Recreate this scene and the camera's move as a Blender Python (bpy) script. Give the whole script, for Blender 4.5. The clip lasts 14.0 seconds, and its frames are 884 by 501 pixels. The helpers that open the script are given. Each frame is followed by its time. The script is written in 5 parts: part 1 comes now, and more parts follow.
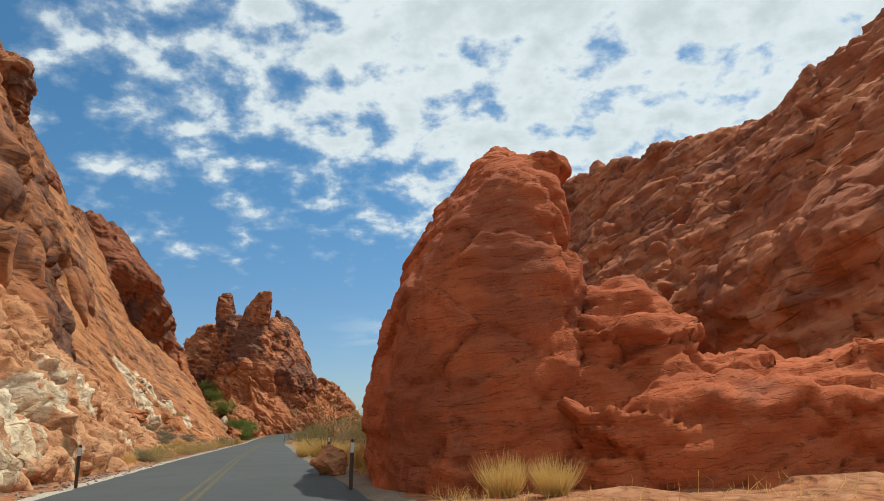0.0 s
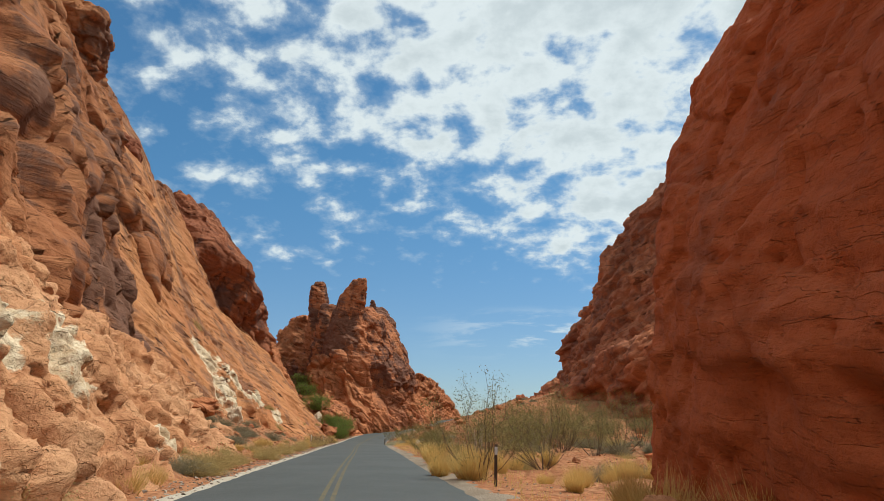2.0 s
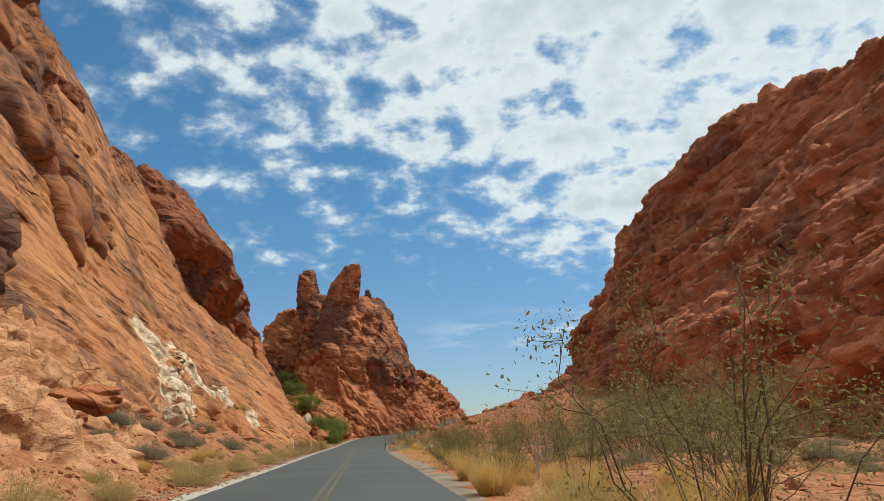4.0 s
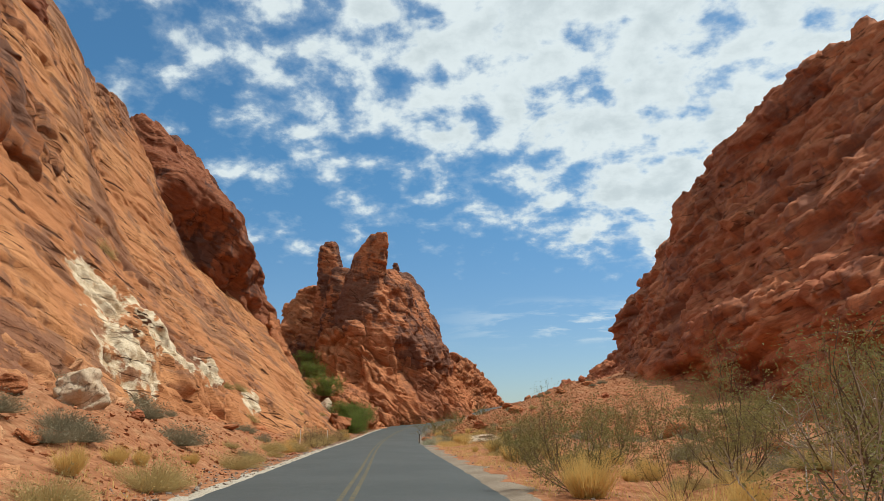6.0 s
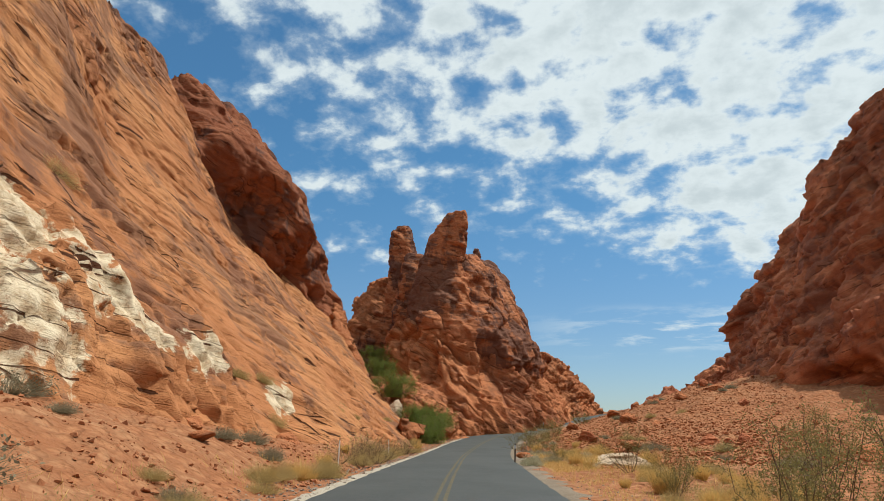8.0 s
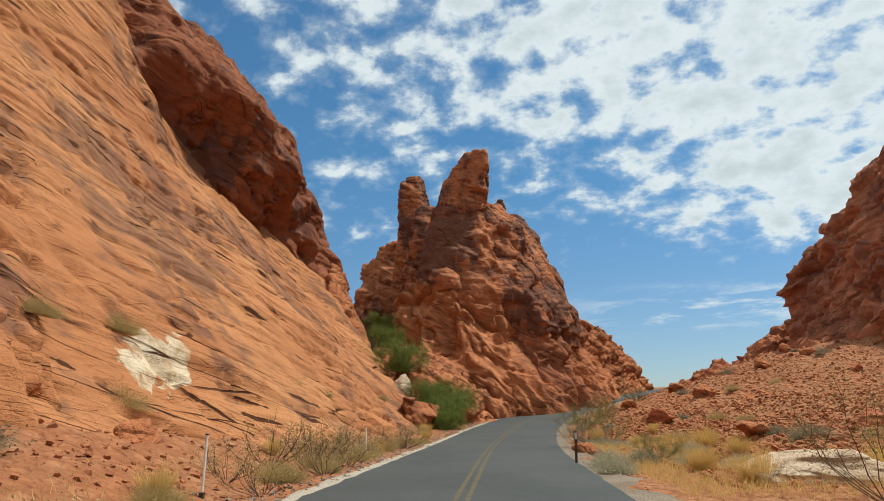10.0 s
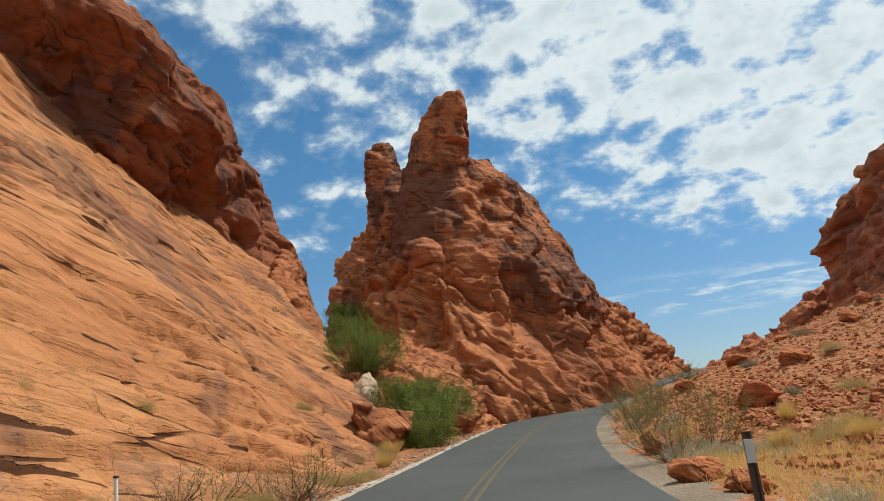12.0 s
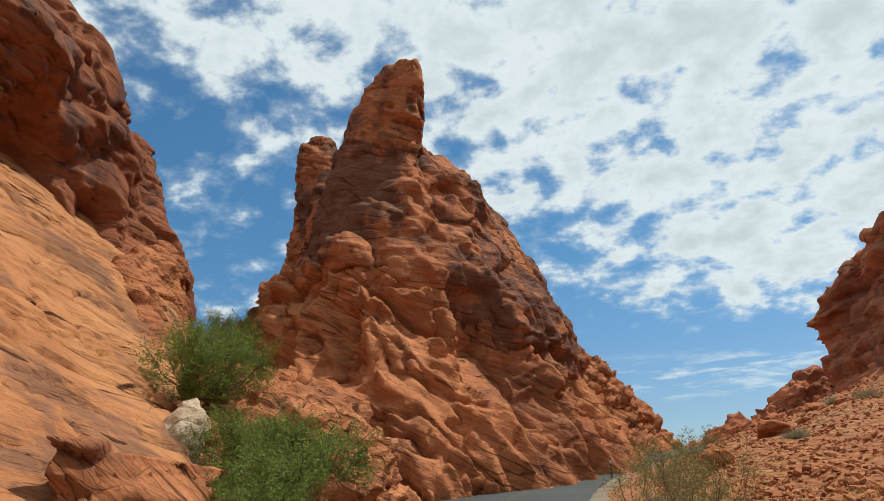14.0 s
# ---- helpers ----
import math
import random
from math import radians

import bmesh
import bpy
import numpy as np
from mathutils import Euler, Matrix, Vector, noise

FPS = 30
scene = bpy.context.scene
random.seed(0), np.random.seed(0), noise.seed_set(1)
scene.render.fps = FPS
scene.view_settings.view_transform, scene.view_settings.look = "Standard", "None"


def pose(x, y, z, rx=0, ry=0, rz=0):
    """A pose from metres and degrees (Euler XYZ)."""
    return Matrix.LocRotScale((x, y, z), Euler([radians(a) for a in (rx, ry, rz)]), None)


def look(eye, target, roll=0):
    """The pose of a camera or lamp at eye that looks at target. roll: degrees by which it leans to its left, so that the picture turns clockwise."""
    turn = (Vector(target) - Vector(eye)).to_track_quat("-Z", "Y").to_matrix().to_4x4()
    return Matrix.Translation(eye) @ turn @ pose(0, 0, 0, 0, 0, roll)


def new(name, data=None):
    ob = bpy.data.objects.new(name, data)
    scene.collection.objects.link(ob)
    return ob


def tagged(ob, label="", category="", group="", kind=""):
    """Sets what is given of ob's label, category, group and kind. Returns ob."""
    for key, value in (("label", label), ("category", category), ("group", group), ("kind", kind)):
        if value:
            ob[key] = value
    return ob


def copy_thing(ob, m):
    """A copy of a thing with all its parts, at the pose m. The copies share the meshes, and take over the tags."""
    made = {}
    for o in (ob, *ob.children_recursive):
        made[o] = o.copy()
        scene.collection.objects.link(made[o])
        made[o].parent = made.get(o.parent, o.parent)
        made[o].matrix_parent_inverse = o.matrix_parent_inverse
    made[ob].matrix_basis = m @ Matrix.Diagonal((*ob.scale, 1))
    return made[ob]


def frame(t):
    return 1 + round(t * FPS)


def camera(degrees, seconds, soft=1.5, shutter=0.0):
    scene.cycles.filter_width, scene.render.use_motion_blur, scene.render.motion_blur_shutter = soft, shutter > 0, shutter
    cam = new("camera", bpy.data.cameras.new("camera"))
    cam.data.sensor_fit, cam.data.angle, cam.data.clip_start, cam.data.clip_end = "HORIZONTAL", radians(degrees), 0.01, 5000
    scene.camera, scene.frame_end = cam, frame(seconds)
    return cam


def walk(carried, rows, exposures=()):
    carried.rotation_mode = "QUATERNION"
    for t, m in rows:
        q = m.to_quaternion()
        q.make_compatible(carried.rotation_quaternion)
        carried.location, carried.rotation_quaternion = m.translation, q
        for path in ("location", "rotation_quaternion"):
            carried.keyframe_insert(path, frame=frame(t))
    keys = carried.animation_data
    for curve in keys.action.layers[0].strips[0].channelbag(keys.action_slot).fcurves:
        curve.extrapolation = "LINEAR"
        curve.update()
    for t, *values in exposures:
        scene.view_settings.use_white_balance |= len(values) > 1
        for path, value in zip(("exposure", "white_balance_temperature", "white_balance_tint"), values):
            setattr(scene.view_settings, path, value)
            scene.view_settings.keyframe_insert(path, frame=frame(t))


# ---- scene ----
cam = camera(67.9, 14.0, 0.7)
PATH = [
    (0, (-2.086, 4.756, 1.2), (-2.11, 6.684, 1.731), -1.5),
    (0.5, (-3.567, 8.62, 1.33), (-3.781, 10.547, 1.822), -1.2),
    (1, (-4.822, 12.469, 1.45), (-5.115, 14.381, 1.96), 0.3),
    (1.5, (-6.038, 16.174, 1.461), (-6.317, 18.076, 2.014), -0.3),
    (2, (-7.169, 19.973, 1.429), (-7.457, 21.878, 1.966), 0.1),
    (2.5, (-8.214, 23.788, 1.473), (-8.505, 25.694, 2.005), 0.1),
    (3, (-9.186, 27.621, 1.461), (-9.473, 29.525, 2.003), -0.5),
    (3.2, (-9.576, 29.121, 1.455), (-9.843, 31.028, 1.995), -1.2),
    (5.3, (-13.645, 44.449, 1.434), (-13.966, 46.347, 1.977), 0.6),
    (5.5, (-14.065, 45.944, 1.439), (-14.405, 47.84, 1.978), 0.9),
    (6, (-15.111, 49.867, 1.509), (-15.463, 51.767, 2.022), -0.5),
    (6.5, (-16.151, 53.757, 1.554), (-16.567, 55.647, 2.061), 0.8),
    (7, (-17.14, 57.696, 1.638), (-17.616, 59.571, 2.146), -0.6),
    (7.2, (-17.607, 59.265, 1.645), (-18.142, 61.123, 2.159), -0.8),
    (9.3, (-22.489, 76.509, 1.664), (-23.094, 78.335, 2.211), 1.4),
    (9.5, (-22.916, 78.156, 1.646), (-23.546, 79.977, 2.181), 0.8),
    (10, (-23.948, 82.368, 1.615), (-24.605, 84.193, 2.103), -0.4),
    (10.5, (-25.136, 86.666, 1.626), (-25.822, 88.487, 2.086), -2.2),
    (11, (-25.908, 90.849, 1.411), (-26.604, 92.664, 1.881), -1.6),
    (11.5, (-27.006, 95.192, 1.464), (-27.683, 97.011, 1.944), -6.2),
    (12, (-28.02, 99.348, 1.394), (-28.67, 101.166, 1.915), -6.0),
    (12.5, (-29.091, 103.425, 1.413), (-29.748, 105.241, 1.935), -6.7),
    (13, (-29.866, 107.82, 1.487), (-30.383, 109.682, 2.003), -3.1),
    (13.5, (-30.55, 111.9, 1.34), (-31.008, 113.752, 1.94), -3.5),
    (14, (-31.27, 116.015, 1.429), (-31.806, 117.808, 2.135), -2.6),
]
walk(cam, [(t, look(eye, target, roll)) for t, eye, target, roll in PATH], [(0.0, -0.04, 6250, 4.0), (14.0, -0.04, 6250, 4.0)])

# ---------------------------------------------------------------- sun, sky, clouds
SUN_AZ, SUN_EL = 55.0, 62.0      # degrees clockwise from +y, and above the horizon


def sky_world():
    w = bpy.data.worlds.new("desert_sky")
    scene.world = w
    w.use_nodes = True
    nt = w.node_tree
    nt.nodes.clear()
    nd, ln = nt.nodes.new, nt.links.new

    def math_node(op, a, b=None, c=None, clamp=False):
        m = nd("ShaderNodeMath")
        m.operation, m.use_clamp = op, clamp
        for k, v in enumerate((a, b, c)):
            if v is None:
                continue
            if isinstance(v, (int, float)):
                m.inputs[k].default_value = v
            else:
                ln(v, m.inputs[k])
        return m.outputs[0]

    def ramp01(v, lo, hi):
        m = nd("ShaderNodeMapRange")
        m.interpolation_type = "SMOOTHSTEP"
        ln(v, m.inputs[0])
        m.inputs[1].default_value, m.inputs[2].default_value = lo, hi
        return m.outputs[0]

    out, bg = nd("ShaderNodeOutputWorld"), nd("ShaderNodeBackground")
    sky = nd("ShaderNodeTexSky")
    sky.sky_type, sky.sun_disc = "NISHITA", False
    sky.sun_elevation, sky.sun_rotation = radians(SUN_EL), radians(SUN_AZ)
    sky.altitude, sky.air_density, sky.dust_density, sky.ozone_density = 600, 1.1, 0.6, 1.0
    tc = nd("ShaderNodeTexCoord")
    sep = nd("ShaderNodeSeparateXYZ")
    ln(tc.outputs["Generated"], sep.inputs[0])
    dx, dy, dz = sep.outputs
    lift = math_node("ADD", math_node("MAXIMUM", dz, 0.0), 0.35)
    px, py = math_node("DIVIDE", dx, lift), math_node("DIVIDE", dy, lift)
    comb = nd("ShaderNodeCombineXYZ")
    ln(px, comb.inputs[0]), ln(py, comb.inputs[1])

    def cloud_noise(scale, detail, rough, off, warp=0.0, stretch=(1.0, 1.0, 1.0)):
        mp = nd("ShaderNodeMapping")
        mp.inputs["Location"].default_value, mp.inputs["Scale"].default_value = (off, off * 0.7, 0.0), stretch
        ln(comb.outputs[0], mp.inputs[0])
        n = nd("ShaderNodeTexNoise")
        n.inputs["Scale"].default_value, n.inputs["Detail"].default_value = scale, detail
        n.inputs["Roughness"].default_value, n.inputs["Distortion"].default_value = rough, warp
        ln(mp.outputs[0], n.inputs["Vector"])
        return n.outputs[0]

    puffs = cloud_noise(10.0, 7.0, 0.56, 3.1, 0.1)
    sheets = cloud_noise(2.4, 3.0, 0.5, 7.7)
    # the deck is closed towards +x, broken into puffs towards -x, and thins out low down
    side = math_node("ADD", math_node("MULTIPLY", math_node("ADD", px, 0.37), 0.833), math_node("MULTIPLY", math_node("SUBTRACT", py, 1.0), -0.552))
    side = math_node("MINIMUM", math_node("MAXIMUM", math_node("MULTIPLY_ADD", side, 0.56, 0.0), -0.085), 0.15)
    low = math_node("MULTIPLY", ramp01(dz, 0.27, 0.17), -0.30)
    dens = math_node("ADD", math_node("ADD", puffs, math_node("MULTIPLY", math_node("SUBTRACT", sheets, 0.5), 0.30)), math_node("ADD", side, low))
    streak = cloud_noise(5.0, 6.0, 0.6, 5.2, 0.3, (1.0, 2.6, 1.0))
    strip = math_node("MULTIPLY", ramp01(dz, 0.10, 0.14), ramp01(dz, 0.19, 0.15))
    wisp = math_node("MULTIPLY", math_node("MULTIPLY", ramp01(streak, 0.46, 0.66), strip), math_node("MULTIPLY", ramp01(px, -0.45, 0.1), 0.75))
    veil = math_node("MULTIPLY", ramp01(dens, 0.38, 0.54), 0.22)
    cover = math_node("MAXIMUM", math_node("ADD", math_node("MULTIPLY", ramp01(dens, 0.47, 0.62), 0.75), veil), wisp)
    body_shade = ramp01(math_node("ADD", dens, math_node("MULTIPLY", math_node("SUBTRACT", cloud_noise(9.0, 5.0, 0.6, 9.4), 0.5), 0.5)), 0.56, 0.86)
    shade = nd("ShaderNodeMix")
    shade.data_type = "RGBA"
    ln(body_shade, shade.inputs[0])
    shade.inputs[6].default_value, shade.inputs[7].default_value = (8.2, 8.6, 8.7, 1), (6.3, 6.8, 7.0, 1)
    mix = nd("ShaderNodeMix")
    mix.data_type = "RGBA"
    ln(cover, mix.inputs[0])
    blue = nd("ShaderNodeMix")
    blue.data_type, blue.blend_type = "RGBA", "MULTIPLY"
    blue.inputs[0].default_value = 1.0
    ln(sky.outputs[0], blue.inputs[6])
    tint = nd("ShaderNodeMix")
    tint.data_type = "RGBA"
    ln(ramp01(dz, 0.03, 0.42), tint.inputs[0])
    tint.inputs[6].default_value, tint.inputs[7].default_value = (0.74, 0.84, 1.0, 1), (0.60, 0.97, 1.12, 1)
    ln(tint.outputs[2], blue.inputs[7])
    ln(blue.outputs[2], mix.inputs[6])
    ln(shade.outputs[2], mix.inputs[7])
    ln(mix.outputs[2], bg.inputs[0])
    bg.inputs[1].default_value = 0.10
    ln(bg.outputs[0], out.inputs[0])


sky_world()
sun = new("sun", bpy.data.lights.new("sun", "SUN"))
sun.data.energy, sun.data.angle, sun.data.color = 4.2, radians(0.53), (1.0, 0.95, 0.87)
az, el = radians(SUN_AZ), radians(SUN_EL)
sun_way = Vector((math.sin(az) * math.cos(el), math.cos(az) * math.cos(el), math.sin(el)))
sun.matrix_world = look(sun_way * 300, (0, 0, 0))


# ---------------------------------------------------------------- noise in numpy
RNG = np.random.default_rng(7)
PERM = RNG.permutation(512).astype(np.int32)
GRAD = RNG.normal(size=(512, 3))
GRAD /= np.linalg.norm(GRAD, axis=1)[:, None]
GX, GY, GZ = (np.ascontiguousarray(GRAD[:, k], dtype=np.float32) for k in range(3))


def hash3(i, j, k):
    return PERM[(PERM[(PERM[i & 511] + j) & 511] + k) & 511]


def perlin(p):
    """Gradient noise of an (n, 3) array, about -0.8 to 0.8."""
    p = np.asarray(p, np.float32)
    q = np.floor(p)
    f = p - q
    q = q.astype(np.int32)
    x, y, z = f[:, 0], f[:, 1], f[:, 2]
    ux, uy, uz = (v * v * v * (v * (v * 6 - 15) + 10) for v in (x, y, z))
    res = np.zeros(len(p), np.float32)
    for a in (0, 1):
        ha = PERM[(q[:, 0] + a) & 511] + q[:, 1]
        wa = ux if a else 1 - ux
        for b in (0, 1):
            hb = PERM[(ha + b) & 511] + q[:, 2]
            wb = wa * (uy if b else 1 - uy)
            for c in (0, 1):
                h = PERM[(hb + c) & 511]
                res += wb * (uz if c else 1 - uz) * ((x - a) * GX[h] + (y - b) * GY[h] + (z - c) * GZ[h])
    return res * 1.5


def fbm(p, octaves=4, gain=0.5):
    res, amp = np.zeros(len(p)), 1.0
    for o in range(octaves):
        res += amp * perlin(p * 2.03 ** o + 17.3 * o)
        amp *= gain
    return res


def ridged(p, octaves=3):
    res, amp = np.zeros(len(p)), 1.0
    for o in range(octaves):
        res += amp * (1 - 2.4 * np.abs(perlin(p * 2.1 ** o + 5.1 * o)))
        amp *= 0.5
    return res


def cells(p):
    """Worley noise: a random number for the nearest cell, the gap to the second nearest, and a tilted facet across the cell."""
    p = np.asarray(p, np.float32)
    q = np.floor(p).astype(np.int32)
    best = np.full(len(p), 9.0, np.float32)
    second = np.full(len(p), 9.0, np.float32)
    ident = np.zeros(len(p), np.int32)
    tilt = np.zeros(len(p), np.float32)
    for a in (-1, 0, 1):
        for b in (-1, 0, 1):
            for c in (-1, 0, 1):
                i, j, k = q[:, 0] + a, q[:, 1] + b, q[:, 2] + c
                h = hash3(i, j, k)
                dx, dy, dz = p[:, 0] - i - 0.5 - 0.42 * GX[h], p[:, 1] - j - 0.5 - 0.42 * GY[h], p[:, 2] - k - 0.5 - 0.42 * GZ[h]
                d = dx * dx + dy * dy + dz * dz
                closer = d < best
                second = np.where(closer, best, np.minimum(second, d))
                ident = np.where(closer, h, ident)
                g = (h * 7 + 3) & 511
                tilt = np.where(closer, dx * GX[g] + dy * GY[g] + dz * GZ[g], tilt)
                best = np.where(closer, d, best)
    near = np.sqrt(best)
    return ident / 511.0, np.sqrt(second) - near, tilt, near


def smooth(v, lo, hi):
    x = np.clip((v - lo) / (hi - lo), 0, 1)
    return x * x * (3 - 2 * x)


# ---------------------------------------------------------------- meshes
def mesh_from(name, verts, faces):
    me = bpy.data.meshes.new(name)
    me.from_pydata([tuple(v) for v in verts], [], [tuple(f) for f in faces])
    me.update()
    return me


def quad_mesh(name, pts, quads):
    me = bpy.data.meshes.new(name)
    me.vertices.add(len(pts))
    me.vertices.foreach_set("co", pts.reshape(-1).astype(np.float32))
    me.loops.add(quads.size)
    me.loops.foreach_set("vertex_index", quads.reshape(-1).astype(np.int32))
    me.polygons.add(len(quads))
    me.polygons.foreach_set("loop_start", (np.arange(len(quads)) * 4).astype(np.int32))
    me.polygons.foreach_set("loop_total", np.full(len(quads), 4, np.int32))
    me.update(calc_edges=True)
    me.shade_smooth()
    return me


def grid_mesh(name, pts, flip=False):
    """A mesh of quads from an (rows, cols, 3) array."""
    r, c = pts.shape[:2]
    idx = np.arange(r * c).reshape(r, c)
    quads = np.stack([idx[:-1, :-1], idx[:-1, 1:], idx[1:, 1:], idx[1:, :-1]], -1).reshape(-1, 4)
    return quad_mesh(name, pts.reshape(-1, 3), quads[:, ::-1] if flip else quads)


def shape_of(verts, faces):
    return np.array(verts, float), [list(f) for f in faces]


def loft(stations, back=25.0, floor=-4.0):
    """A closed ridge: each station lists points from foot to crest; the back falls away from the crest."""
    rows = []
    for i, st in enumerate(stations):
        a = np.array(st[0]), np.array(st[-1])
        out = (a[1] - a[0]) * (1, 1, 0)
        out = out / max(1e-6, np.linalg.norm(out))
        foot = (st[0][0], st[0][1], floor)
        far = a[1] + out * back
        rows.append([foot, *st, tuple(a[1] + out * back * 0.25 + (0, 0, -1.5)), (far[0], far[1], floor)])
    n = len(rows[0])
    verts = [v for r in rows for v in r]
    faces = []
    for i in range(len(rows) - 1):
        for k in range(n):
            faces.append((i * n + k, i * n + (k + 1) % n, (i + 1) * n + (k + 1) % n, (i + 1) * n + k))
    faces.append(tuple(range(n))[::-1])
    faces.append(tuple((len(rows) - 1) * n + k for k in range(n)))
    return shape_of(verts, faces)


def stack(levels, sides=20, power=2.6):
    """A closed pile of rounded sections: (z, x, y, half length, half width, turn)."""
    verts, faces = [], []
    for z, x, y, a, b, turn in levels:
        c, s = math.cos(radians(turn)), math.sin(radians(turn))
        for k in range(sides):
            w = 2 * math.pi * k / sides
            cx, sy = math.cos(w), math.sin(w)
            u = a * math.copysign(abs(cx) ** (2 / power), cx)
            v = b * math.copysign(abs(sy) ** (2 / power), sy)
            verts.append((x + u * c - v * s, y + u * s + v * c, z))
    for i in range(len(levels) - 1):
        for k in range(sides):
            m = (k + 1) % sides
            faces.append((i * sides + k, i * sides + m, (i + 1) * sides + m, (i + 1) * sides + k))
    faces.append(tuple(range(sides))[::-1])
    faces.append(tuple((len(levels) - 1) * sides + k for k in range(sides)))
    return shape_of(verts, faces)


def fuse(name, shapes, voxel):
    """One watertight mesh out of overlapping closed shapes."""
    verts, faces, at = [], [], 0
    for v, f in shapes:
        verts.extend(v)
        faces.extend([[k + at for k in q] for q in f])
        at += len(v)
    me = mesh_from(name, verts, faces)
    bm = bmesh.new()
    bm.from_mesh(me)
    bmesh.ops.recalc_face_normals(bm, faces=bm.faces)
    bm.to_mesh(me)
    bm.free()
    ob = new("raw", me)
    mod = ob.modifiers.new("fuse", "REMESH")
    mod.mode, mod.voxel_size, mod.adaptivity = "VOXEL", voxel, 0.0
    dg = bpy.context.evaluated_depsgraph_get()
    done = bpy.data.meshes.new_from_object(ob.evaluated_get(dg))
    bpy.data.objects.remove(ob)
    bpy.data.meshes.remove(me)
    done.name = name
    return done


def coords(me):
    p = np.empty(len(me.vertices) * 3, np.float32)
    me.vertices.foreach_get("co", p)
    return p.reshape(-1, 3).astype(float)


def normals(me):
    n = np.empty(len(me.vertices) * 3, np.float32)
    me.vertex_normals.foreach_get("vector", n)
    return n.reshape(-1, 3).astype(float)


def put(me, p):
    me.vertices.foreach_set("co", p.reshape(-1).astype(np.float32))
    me.update()


def soften(me, times):
    """Laplacian smoothing of a remeshed surface, to lose the facets of the first blocks."""
    e = np.empty(len(me.edges) * 2, np.int32)
    me.edges.foreach_get("vertices", e)
    e = e.reshape(-1, 2)
    p = coords(me)
    cnt = np.bincount(e.reshape(-1), minlength=len(p)).astype(float)[:, None]
    for _ in range(times):
        s = np.stack([np.bincount(e[:, 0], p[e[:, 1], k], len(p)) + np.bincount(e[:, 1], p[e[:, 0], k], len(p)) for k in range(3)], 1)
        p = 0.4 * p + 0.6 * s / np.maximum(cnt, 1)
    put(me, p)


def cut_mesh(me, keep):
    """Keeps the quads whose corners are all marked."""
    quads = np.empty(len(me.loops), np.int32)
    me.loops.foreach_get("vertex_index", quads)
    quads = quads.reshape(-1, 4)
    quads = quads[keep[quads].all(1)]
    used = np.unique(quads)
    index = np.zeros(len(keep), np.int32)
    index[used] = np.arange(len(used))
    p, name = coords(me)[used], me.name
    bpy.data.meshes.remove(me)
    return quad_mesh(name, p, index[quads])


def frame_of(bed, strike):
    """Axes along the strike, along the dip, and across the bedding."""
    b = np.array(bed, float) / np.linalg.norm(bed)
    s = np.array(strike, float)
    s -= b * (s @ b)
    s /= np.linalg.norm(s)
    return np.stack([s, np.cross(b, s), b])


